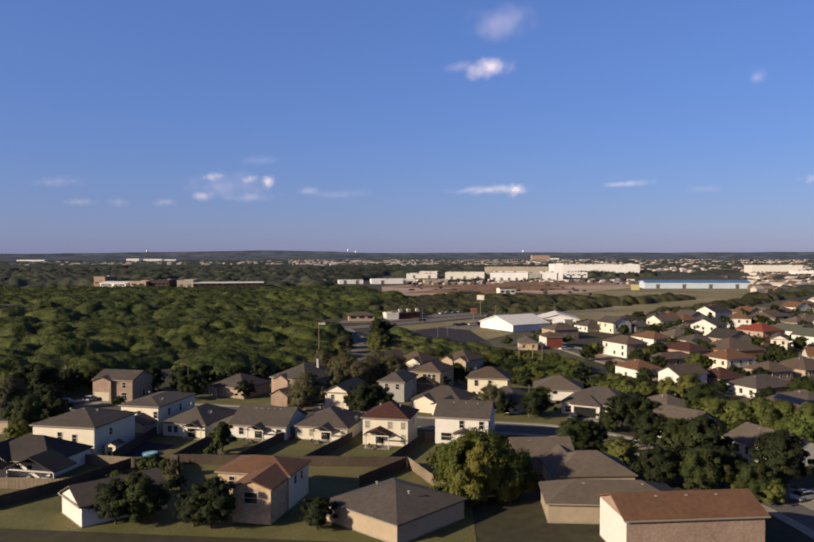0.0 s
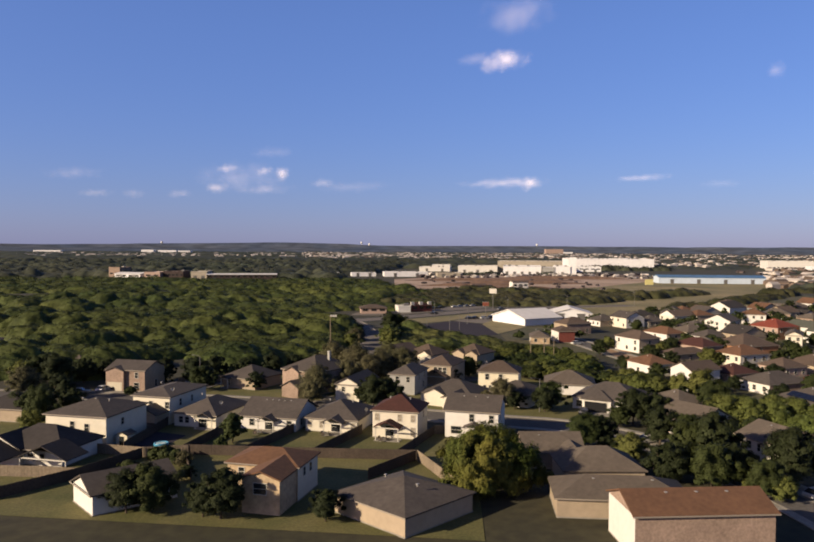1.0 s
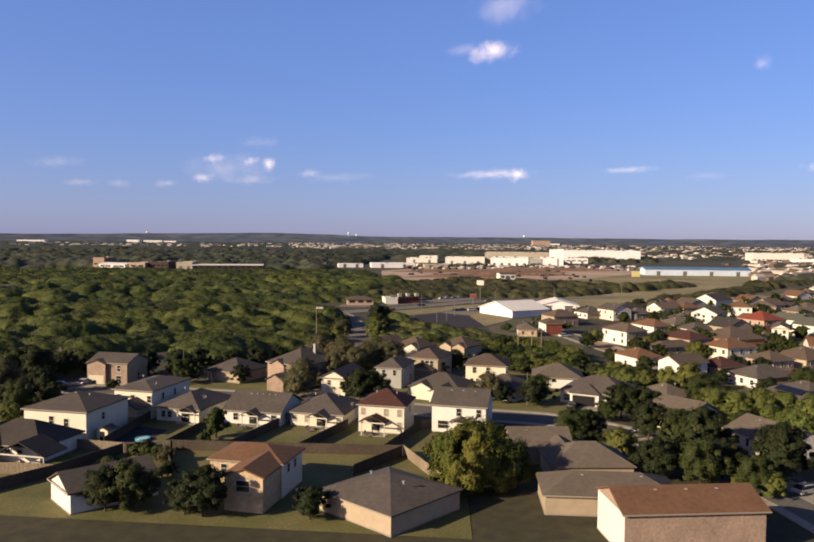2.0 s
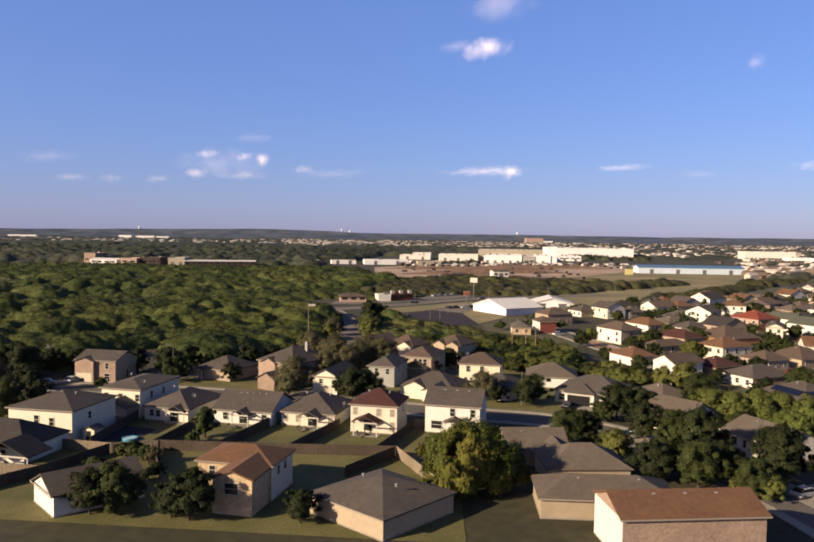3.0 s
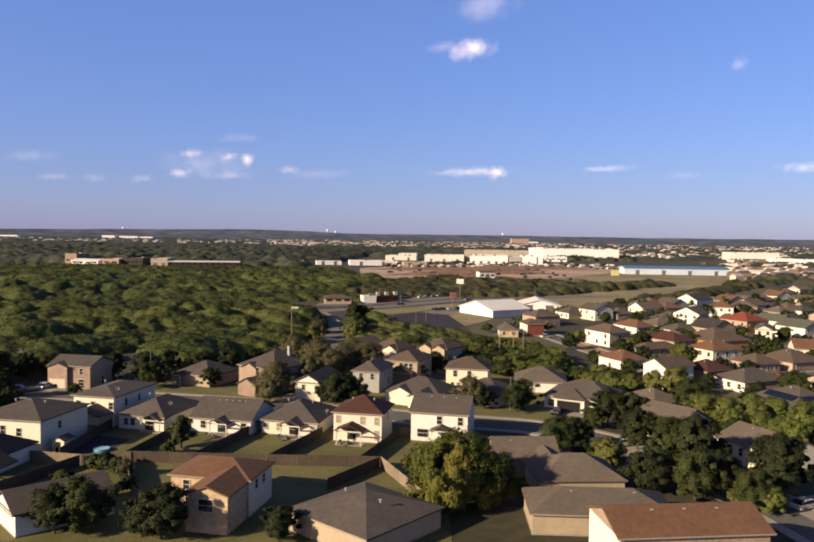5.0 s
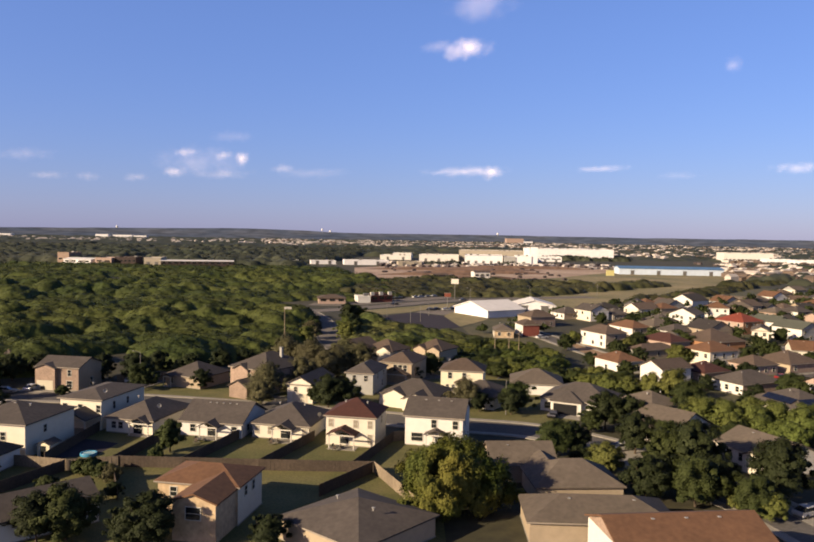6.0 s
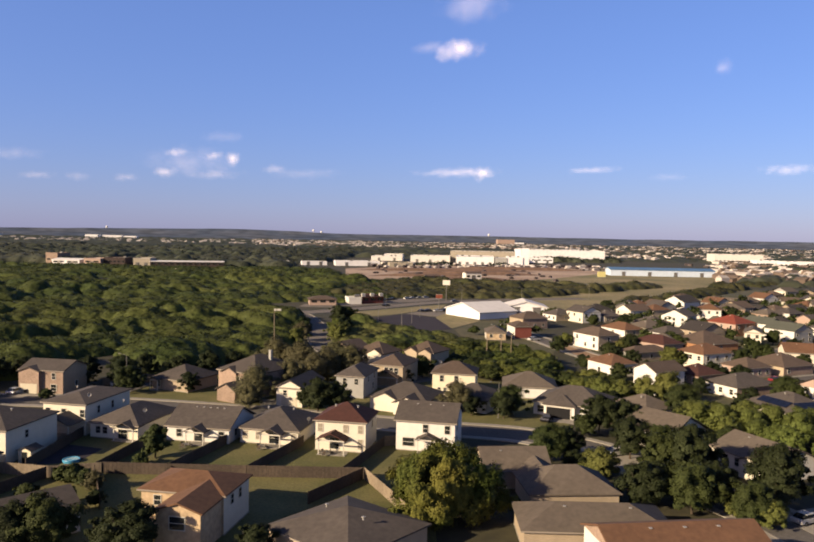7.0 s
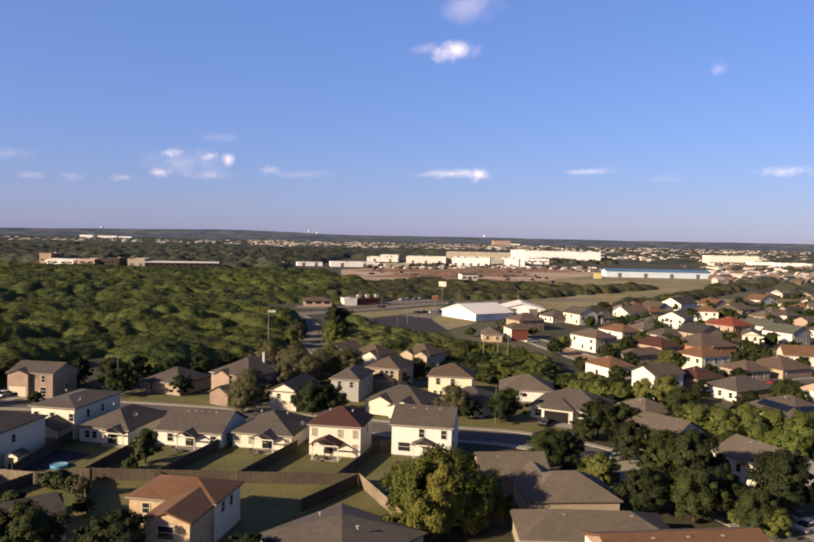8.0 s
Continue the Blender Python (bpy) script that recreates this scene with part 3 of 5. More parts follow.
def plot(x, y, a, w, d, e, k, wall, roof, left, label):
    """A house of the estate, whose near corner stands at (x, y); its plot is kept free."""
    estate_house(x, y, a, w, d, e, k, wall, roof, left, label)
    ca, sa = math.cos(radians(a)), math.sin(radians(a))
    centres.append((x + ca * w / 2 - sa * d / 2, y + sa * w / 2 + ca * d / 2))


centres.append((68.0, 117.0))
plot(57.0, 126.9, 33, 11.4, 10.4, 2.7, "gable_y", "white", "tan", None, "low house with a tan roof and white gable")
plot(60.6, 146.4, 24, 8.6, 9.6, 2.7, "hip", "white", "tan", "tan", "low house with a tan hip roof and one tan wall")
plot(89.9, 143.0, 13, 12.0, 14.0, 2.7, "hip", "cream", "grey", None, "cream house with solar panels on its grey roof")
plot(92.4, 169.6, 20, 13.0, 9.6, 2.8, "hip", "brick", "grey", "white", "low house of brown brick with one white wall")
plot(71.4, 196.4, 19, 8.4, 10.0, 3.5, "hip", "cream", "orange", "white", "cream house with a rust-orange hip roof")
plot(77.0, 180.2, 23, 10.0, 7.6, 4.4, "gable_x", "white", "brown", None, "two-storey house with a white side and brown roof")
plot(90.2, 184.6, 22, 9.0, 9.0, 2.8, "hip", "brick", "maroon", None, "low dark brick house with a maroon roof")
plot(109.6, 195.6, 20, 9.0, 9.0, 2.8, "hip", "pink", "brown", None, "low pink house with a brown hip roof")
plot(84.2, 243.8, 22, 9.0, 13.0, 5.0, "hip", "tan", "brown", "white", "two-storey house with a white side and brown roof")
plot(87.8, 221.8, 22, 14.5, 6.2, 2.8, "hip", "tan", "brown", "white", "long low house with a white end wall")
plot(102.4, 233.8, 24, 9.0, 13.0, 3.7, "hip", "brick", "maroon", "pink", "pink-sided house with a dark red-brown roof")
plot(119.0, 240.2, 20, 16.0, 15.0, 2.8, "hip", "orange", "brown", "orange", "broad house of orange-brown brick with a hip roof")
plot(106.6, 278.4, 21, 9.0, 13.5, 2.8, "hip", "tan", "orange", "white", "low house with an orange-brown roof")
plot(116.6, 264.0, 21, 11.0, 9.0, 3.4, "hip", "grey", "grey", "white", "grey house with a white side and grey roof")
plot(153.0, 282.6, 24, 12.0, 13.0, 5.0, "hip", "orange", "red", "pink", "two-storey house with a bright red roof")
# two white houses: the shade on their fronts is put in as grey siding
plot(166.4, 283.0, 20, 9.0, 12.0, 5.0, "gable_y", "grey", "green", "white", "two-storey white house with a grey-green roof")
plot(165.0, 263.0, 20, 10.0, 13.0, 4.8, "gable_y", "grey", "green", "white", "two-storey white house with a pale grey-green roof")
plot(146.5, 311.0, 44, 11.0, 11.4, 4.6, "gable_x", "white", "grey", None, "house with a large white gable end")
plot(183.0, 392.0, 32, 15.0, 13.0, 4.0, "gable_x", "white", "dark", None, "house with a white gable end and dark roof")
plot(143.0, 258.0, -30, 5.5, 11.0, 5.0, "gable_y", "cream", "tan", None, "narrow two-storey cream house with a front gable")
plot(134.6, 218.8, -19, 13.0, 10.0, 3.8, "gable_x", "cream", "orange", None, "cream house with an orange-brown roof")
plot(122.0, 199.0, 20, 12.0, 12.0, 2.7, "hip", "brick", "brown", "tan", "low brick house with a brown hip roof")
plot(62.4, 272.6, 6, 6.4, 9.0, 4.4, "hip", "red", "brown", "white", "two-storey red brick house with one white wall")
plot(51.0, 269.0, -8, 7.0, 11.0, 2.7, "hip", "stone", "tan", "cream", "small house of warm tan stone")
plot(94.8, 331.2, 22, 11.0, 10.0, 2.8, "hip", "tan", "grey", "white", "low white-sided house with a grey roof")
plot(117.4, 348.0, 19, 14.0, 13.0, 2.8, "hip", "grey", "dark", "white", "low white-sided house with a dark roof")
plot(72.0, 300.0, 20, 12.0, 10.0, 4.4, "hip", "brick", "brown", "tan", "brick house with a brown roof")

NAMED = len(centres)
# further houses of the same estate in rows
EST_A = 20.0
OPEN_PLOTS = ((93.9, 233.7), (132.0, 248.2), (152.9, 268.8), (130.5, 290.2), (115.0, 254.5), (143.4, 295.1))
ca, sa = math.cos(radians(EST_A)), math.sin(radians(EST_A))
for i in range(0, 30):
    for j in range(0, 22):
        u, v = 30 + 13.6 * i + rnd.uniform(-1, 1), 100 + 20 * j + (9 if j % 2 else 0) + rnd.uniform(-1, 1)
        x, y = ca * u - sa * v + 60, sa * u + ca * v
        keep = x > 92 + max(0, y - 200) * 0.05 + max(0, y - 330) * 0.75 and y < 620 and x < 0.70 * y + 20 and x > 60
        if y > 420 and x < 150 + (y - 330) * 0.9:
            keep = False
        draws = [rnd.random() for _ in range(9)]
        if not keep or draws[0] < 0.08 or any((x - ox) ** 2 + (y - oy) ** 2 < 4 for ox, oy in OPEN_PLOTS):
            continue
        if any((x + 4 - cx) ** 2 + (y + 5 - cy) ** 2 < 12.0 ** 2 for cx, cy in centres):
            continue
        a = EST_A + (-45 if draws[1] < .25 else 0)
        e = 4.8 if draws[2] < .35 else 2.8
        wall = ("cream", "tan", "white", "brick", "grey", "pink")[int(draws[3] * 6)]
        roof = ("grey", "tan", "brown", "grey", "brown", "dark", "tan", "orange")[int(draws[4] * 8)]
        left = "white" if draws[5] < .35 else ("cream" if draws[5] < .6 else None)
        kind = "hip" if draws[6] < .6 else ("gable_x" if draws[6] < .85 else "gable_y")
        estate_house(x, y, a, 9 + 3 * draws[7], 9 + 3 * draws[8], e, kind, wall, roof, left, "%s %s house with a %s roof in the estate" % ("two-storey" if e > 4 else "low", wall, roof))
        centres.append((x + 4, y + 5))

# ---------------------------------------------------------------- streets, lawns, yards
YARDS = surface("estate_yards", (0.145, 0.125, 0.06), 0.95, 0.3, 0.6, 0.06, second=(0.075, 0.085, 0.032))
street([(-120, 172), (-90, 170), (-60, 167), (-30, 160), (0, 150), (20, 143), (34, 138), (45, 127), (52, 110), (58, 92), (60, 70)], 8.5, "worn grey asphalt of the residential street")
for k in range(11):
    v = 120 + 40 * k
    run = [(0.94 * u - 0.342 * v + 60, 0.342 * u + 0.94 * v) for u in range(30, 440, 15)]
    run = [p for p in run if p[0] > 112 + max(0, p[1] - 330) * 0.75 and p[1] < 610 and p[0] < 0.7 * p[1] + 30 and not (p[1] > 420 and p[0] < 150 + (p[1] - 330) * 0.9)]
    if len(run) > 2:
        street(run, 7.0, "grey asphalt street between estate houses")
street([(-57, 168), (-50, 190), (-46, 215)], 7.0, "short side street between the houses", walk_way=0)
street([(66, 300), (72, 268), (78, 230), (88, 200), (104, 180), (140, 172)], 7.0, "grey asphalt street of the estate")
street([(20, 190), (0, 222), (-9, 262), (-10, 292), (-17, 334), (-21.5, 351)], 8.0, "pale asphalt street leading to the main road", walk_way=0, paving=PALEROAD)
street([(-60, 340), (-23, 356), (4.5, 377), (24, 395), (51, 420), (84, 437), (120, 450), (150, 460)], 12.0, "broad main road past the shops", walk_way=0, paving=PALEROAD)
sheet("parking_lot", [(12.5, 338), (24, 352), (30, 356), (41, 341), (43, 300), (24, 286)], 0.06, LOT, "dark new asphalt parking lot", 0.1, "parking lot")
sheet("verge", [(2, 362), (12.6, 345), (24, 354.5), (37, 372), (48, 380), (56, 409), (29, 386), (9, 368)], 0.05, DRY, "dry grass strip between the main road and the lot", 0, "verge")
sheet("forecourt", [(29, 357.5), (42, 346), (54, 372), (38, 371)], 0.07, PALEROAD, "pale asphalt forecourt beside the white hall", 0.1, "parking lot")
sheet("forecourt", [(-24, 388), (-4, 384), (22, 408), (60, 440), (50, 456), (18, 432), (-2, 410), (-22, 402)], 0.06, PALEROAD, "grey asphalt forecourt of the shops", 0.1, "parking lot")
sheet("lawn", [(-90, 100), (-60, 88), (10, 78), (14, 132), (-30, 146), (-90, 160)], 0.05, LAWN, "mown back-garden grass with dry patches", 0, "lawn")
# shade of the big house on the yard, painted as a dark sheet
sheet("yard", [(-51.0, 121.0), (-43.2, 123.0), (-41.6, 130.5), (-48.8, 133.5)], 0.062, LOT, "dark sheet painted as shade on the yard round the pool", 0, "yard")
sheet("lawn", [(16, 142.5), (40, 132.5), (46, 150), (34, 160), (20, 156)], 0.045, LAWN, "front lawn beside the street", 0, "lawn")
sheet("lawn", [(-60, 172), (-40, 168), (-10, 160), (12, 150), (40, 150), (50, 175), (20, 215), (-20, 215), (-40, 190)], 0.04, LAWN, "lawns round the houses across the street", 0, "lawn")
sheet("field", [(75, 335), (140, 350), (205, 430), (330, 600), (470, 720), (600, 930), (330, 960), (240, 760), (180, 690), (95, 440)], 0.03, DRY, "pale dry grass field reaching the blue-roofed building", 0, "field")
sheet("field", [(42, 300), (60, 330), (46, 362), (41, 340)], 0.05, DRY, "dry grass verge by the hall", 0, "field")
sheet("lawn", [(43, 262), (60, 240), (66, 234), (76, 262), (74, 300), (72, 336), (60, 329), (43.5, 298)], 0.025, YARDS, "rough dry grass round the houses before the hall", 0, "lawn")
sheet("dirt_site", [(0, 640), (20, 590), (120, 610), (190, 680), (280, 800), (330, 960), (90, 950), (0, 830)], 0.05, DIRT, "graded bare earth of a building site", 0, "building site")
sheet("lawn", [(60, 150), (95, 120), (150, 150), (300, 400), (330, 600), (190, 400), (80, 280), (75, 200)], 0.035, YARDS, "yards of dry grass between the estate houses", 0, "lawn")
sheet("verge", [(76.5, 269), (72.5, 222), (79.5, 222), (83.6, 262)], 0.055, surface("bare_verge", (0.42, 0.27, 0.16), 0.95, 0.2, 0.8, 0.1), "bare reddish earth verge beside the estate street", 0, "verge")
for q, lab in (([(40.5, 149.5), (46.5, 146), (50, 152), (44, 155)], "concrete driveway before the garage"), ([(-74, 177), (-70, 176), (-71, 171), (-75, 172)], "concrete driveway by the brick house"), ([(-20, 170), (-14, 168), (-13, 162), (-18, 160)], "pale concrete driveway before the house"), ([(58.6, 97.4), (68, 100), (72, 91), (60, 87.6)], "concrete driveway under the trees"), ([(42, 131), (51, 127), (49, 112), (44, 110), (43, 119), (40, 124)], "pale concrete driveway between the oaks")):
    sheet("driveway", q, 0.075, CONC, lab, 0.1, "driveway")


# ---------------------------------------------------------------- fences
def fence(points, material, label):
    """A board fence along the points, in panels between posts."""
    length = 2.44
    first = points[0]
    f = thing("fence", first[0], first[1], 0, label, "fence")
    key = "old" if material is WOOD else "new"

    def panel_bm():
        bm = bmesh.new()
        r = random.Random(3)
        cols = []
        for k in range(16):
            off, top = r.choice((0, .022)), 1.83 + r.uniform(-.03, .03)
            for x in (k * length / 16 + .004, (k + 1) * length / 16 - .004):
                cols.append([bm.verts.new((x, y, z)) for y, z in ((off - .012, .04), (off - .012, top), (off + .03, top), (off + .03, .04))])
        for a, b in zip(cols, cols[1:]):
            for k in range(4):
                bm.faces.new((a[k], b[k], b[(k + 1) % 4], a[(k + 1) % 4]))
        bm.faces.new(cols[0])
        bm.faces.new(cols[-1][::-1])
        return bm, material
    for p, q in zip(points, points[1:]):
        a = Vector(q) - Vector(p)
        n = max(1, round(a.length / length))
        ang = math.degrees(math.atan2(a.y, a.x))
        for k in range(n):
            c = Vector(p) + a * k / n
            ob = part("panel", shared(("panel", key), panel_bm), None, f)
            ob.matrix_local = pose(c.x - first[0], c.y - first[1], 0, 0, 0, ang) @ Matrix.Diagonal((a.length / n / length, 1, 1, 1))
            po = part("post", shared(("post", key), lambda: (boxes((-.05, .02, 0, .05, .12, 1.9)), material)), None, f)
            po.matrix_local = pose(c.x - first[0], c.y - first[1], 0, 0, 0, ang)
    return f


fence([(-37.5, 117.2), (-15.2, 115.0), (2.6, 113.6)], WOOD, "weathered brown board fence behind the back gardens")
for p, q in (((-0.6, 114.2), (6.6, 131.5)), ((-15.4, 115.0), (-7.6, 132.4)), ((-27.5, 116.2), (-20.6, 134.5)), ((-38.4, 117.4), (-33.6, 137.5)), ((-49.6, 119.2), (-47.6, 139.0))):
    fence([p, q], WOOD, "weathered board fence between two gardens")
fence([(2.6, 113.6), (6.0, 103.5), (9.0, 94.0)], PALEWOOD, "pale board fence beside the big tree")
fence([(-5.4, 103.0), (2.4, 113.5)], WOOD, "dark board fence between near gardens")
fence([(-24.4, 101.5), (-27.6, 115.8)], WOOD, "dark board fence by the orange-roofed house")
fence([(-38.2, 115.6), (-33.0, 101.7)], WOOD, "dark board fence between near gardens")
fence([(-54.4, 118.0), (-45.0, 115.4), (-37.6, 117.0)], PALEWOOD, "pale board fence with dark posts near the pool")
fence([(-72.0, 105.5), (-58.6, 104.2), (-51.2, 103.2)], PALEWOOD, "pale board fence round the low dark house")
fence([(-60.0, 92.5), (-51.2, 103.2), (-45.0, 115.2)], WOOD, "dark board fence along the narrow garden")
fence([(-58.5, 184.5), (-50.5, 187.0), (-44.5, 190.0)], PALEWOOD, "pale board fence beside the woods")
fence([(9.2, 132.0), (6.6, 131.5)], PALEWOOD, "short pale gate fence between two houses")

# ---------------------------------------------------------------- trees


def leaf_quads(rng, centre, radius, count, size, flat=0.8, low=-0.35, ruffle=0.5, heart=None, shell=(.08, .55), knobs=1.0, outward=.6):
    """Leaf sprays round clump centres: quad corners, and the soft normal of the foliage at each."""
    n = len(centre) * count
    c = np.repeat(np.asarray(centre, float), count, 0)
    r = np.repeat(np.asarray(radius, float), count)
    d = rng.normal(size=(n, 3))
    d[:, 2] = np.where(d[:, 2] < low, -d[:, 2] * .6, d[:, 2])
    d /= np.linalg.norm(d, axis=1)[:, None]
    lump = 1 + knobs * .28 * np.sin(d[:, 0] * 5 + c[:, 1] * 3) * np.sin(d[:, 1] * 6 + c[:, 0] * 2) + knobs * .2 * np.sin(d[:, 2] * 9 + c[:, 0] * 5)
    p = c + d * (r * lump * (1.12 * rng.uniform(shell[0], 1, n) ** shell[1]))[:, None] * np.array([1, 1, flat])
    soft = d * (.6 if heart is None else .62) + np.array([0, 0, .3])
    if heart is not None:
        out = p - np.asarray(heart, float)
        soft = soft + outward * out / (np.linalg.norm(out, axis=1)[:, None] + 1e-6)
    soft = soft + rng.normal(scale=ruffle * .45, size=(n, 3))
    soft /= np.linalg.norm(soft, axis=1)[:, None]
    normal = soft + rng.normal(scale=ruffle * .5, size=(n, 3))
    normal /= np.linalg.norm(normal, axis=1)[:, None]
    side = np.cross(normal, rng.normal(size=(n, 3)))
    side /= np.linalg.norm(side, axis=1)[:, None] + 1e-9
    up = np.cross(normal, side)
    s = (size * rng.uniform(.6, 1.3, n))[:, None]
    t = s * rng.uniform(.6, 1.0, n)[:, None]
    return np.stack([p - side * s - up * t * .6, p + side * s * .7 - up * t, p + side * s + up * t * .7, p - side * s * .6 + up * t, soft], 1)


def quads_mesh(name, quads, material):
    quads = np.asarray(quads, np.float32)
    q = np.ascontiguousarray(quads[:, :4]).reshape(-1, 3)
    n = len(q) // 4
    me = bpy.data.meshes.new(name)
    me.vertices.add(len(q))
    me.vertices.foreach_set("co", q.ravel())
    me.loops.add(len(q))
    me.loops.foreach_set("vertex_index", np.arange(len(q), dtype=np.int32))
    me.polygons.add(n)
    me.polygons.foreach_set("loop_start", np.arange(0, len(q), 4, dtype=np.int32))
    me.update(calc_edges=True)
    if quads.shape[1] == 5:
        free = me.attributes.new("custom_normal", "FLOAT_VECTOR", "POINT")
        free.data.foreach_set("vector", np.repeat(quads[:, 4], 4, 0).ravel())
    me.materials.append(material)
    return me


def make_tree(seed, height, spread, leaf, count, size, base=0.2, k=56, droop=.95, clump=(.13, .30), deep=.30):
    """A tree: a tapered trunk with limbs, and a crown of many leaf sprays in uneven clumps."""
    rng = np.random.default_rng(seed)
    tree = new("tree")
    tree.empty_display_size = 0.5
    bm = bmesh.new()
    z0 = height * base
    lean = rng.uniform(-.3, .3, 2)
    tube(bm, [(0, 0, -.2), (lean[0] * .3, lean[1] * .3, z0 * .6), (lean[0], lean[1], z0), (lean[0] * 1.4, lean[1] * 1.4, height * .75)], [.03 * height, .024 * height, .018 * height, .006 * height], 8)
    centre, radius = [], []
    for i in range(k):
        a = i * 2.399 + rng.uniform(-.4, .4)
        f = (i + .5) / k
        zz = z0 + (height - z0) * (.02 + .92 * f)
        rr = spread * math.sqrt(max(.05, 1 - (2 * f * .95 - .75) ** 2 / 1.6)) * rng.uniform(deep, 1.08)
        rr *= 1 + .20 * math.sin(3 * a + seed) + .12 * math.sin(5 * a + 2 * seed)
        zz = z0 + (zz - z0) * (.93 + .10 * math.sin(2 * a + seed * 1.7))
        if i > k - 4:
            rr *= .4
        cr = spread * (clump[0] + clump[1] * rng.uniform(0, 1) ** 1.6)
        centre.append((math.cos(a) * (rr - cr * .5), math.sin(a) * (rr - cr * .5), min(zz + rng.normal(scale=.05) * height, height - cr * rng.uniform(.3, .9))))
        radius.append(cr)
        if i % 5 == 0:
            tube(bm, [(lean[0], lean[1], z0 * .9 + (zz - z0) * .3), tuple(.6 * np.array(centre[-1]) + .4 * np.array((0, 0, z0))), centre[-1]], [.011 * height, .008 * height, .003 * height], 6)
    part("trunk", bm, BARK, tree)
    heart = (0, 0, z0 + (height - z0) * .35)
    q = [leaf_quads(rng, centre, radius, count, size, droop, -.5, .55, heart, knobs=.55)]
    q.append(leaf_quads(rng, [(0, 0, (z0 + height) / 2)], [spread * .55], count * 3, size * 2.2, (height - z0) / spread / 1.6, -9, .6, heart))
    part("crown", quads_mesh("crown", np.concatenate(q), LEAF[leaf]), None, tree)
    return tree


FINE = (82, .95, (.10, .20), .30)
KINDS = {"big": (1, 9.3, 9.2, "big", 900, 0.125, .06, 150, 1.05, (.09, .11), .55), "oak_a": (2, 8.5, 4.4, "dark", 560, 0.112, .2) + FINE, "oak_b": (3, 8.0, 4.8, "oak", 560, 0.112, .2) + FINE, "oak_c": (4, 7.0, 3.6, "dark", 490, 0.104, .2) + FINE,
         "light_a": (5, 7.5, 4.0, "light", 490, 0.112, .2) + FINE, "light_b": (6, 6.0, 3.6, "light", 440, 0.112, .2) + FINE, "brown_a": (7, 8.5, 5.0, "brown", 330, .115), "small": (8, 5.0, 1.9, "oak", 173, 0.13), "bush": (9, 2.2, 1.5, "oak", 140, 0.12)}
WORDS = {"big": "large spreading green oak with dense foliage", "oak_a": "dark green oak tree with a dense crown", "oak_b": "rounded green oak tree", "oak_c": "compact dark green oak tree",
         "light_a": "yellow-green leafy tree with a loose crown", "light_b": "small yellow-green leafy tree", "brown_a": "thin-leaved brownish tree with open crown", "small": "small green garden tree", "bush": "low green garden bush"}
MADE = {}
trnd = random.Random(5)


def plant(kind, x, y, scale=1.0, tall=1.0):
    if kind not in MADE:
        MADE[kind] = make_tree(*KINDS[kind])
        tree = MADE[kind]
        tagged(tree, WORDS[kind], "bush" if kind == "bush" else "tree")
    else:
        tree = copy_thing(MADE[kind], Matrix.Identity(4))
    tree.matrix_basis = pose(x, y, 0, 0, 0, trnd.uniform(0, 360)) @ Matrix.Diagonal((scale, scale, scale * tall, 1))
    return tree


def planted(rows):
    for kind, x, y, size in rows:
        plant(kind, x, y, size * trnd.uniform(.94, 1.06))


plant("big", 12.6, 97.4, 0.80, 1.28)
# near gardens
planted((("oak_a", -38.2, 88.0, .68), ("oak_b", -35.0, 88.4, .78), ("oak_c", -24.8, 85.8, .92), ("oak_c", -27.4, 86.6, .7), ("oak_c", -10.6, 84.8, .62),
         ("bush", -42.5, 114.0, 1.0), ("bush", -40.6, 113.2, 1.2), ("bush", -38.2, 112.2, 1.0), ("brown_a", -36.2, 109.4, .35), ("light_b", -38.2, 104.0, .4), ("oak_c", -34.0, 103.0, .36),
         ("small", -31.6, 125.2, 1.15), ("bush", -32.9, 121.4, .9), ("bush", -44.4, 106.5, .9), ("oak_c", -72, 150, .8), ("oak_b", -76, 143, .9), ("light_a", -72, 132, .6)))
# the grove between the street and the estate
planted((("oak_a", 48.4, 139.6, .84), ("oak_c", 53.0, 139.4, .92), ("oak_b", 45.0, 137.6, .5), ("oak_b", 33.6, 121.6, .80), ("oak_c", 37.0, 122.8, .84), ("light_b", 39.4, 112.8, .85), ("oak_c", 36.4, 116.6, .5),
         ("oak_a", 48.2, 123.2, .82), ("oak_b", 53.0, 121.6, .80), ("oak_a", 52.6, 110.2, 1.05), ("oak_b", 49.4, 112.6, .88), ("oak_c", 40.8, 100.2, .98), ("oak_a", 44.0, 102.4, .70), ("oak_b", 47.2, 98.0, .84),
         ("oak_a", 60.6, 99.8, 1.0), ("oak_b", 53.4, 93.6, .72), ("light_b", 52.6, 96.4, .5), ("oak_c", 52.0, 101.0, .84), ("light_b", 55.2, 92.4, .6)))
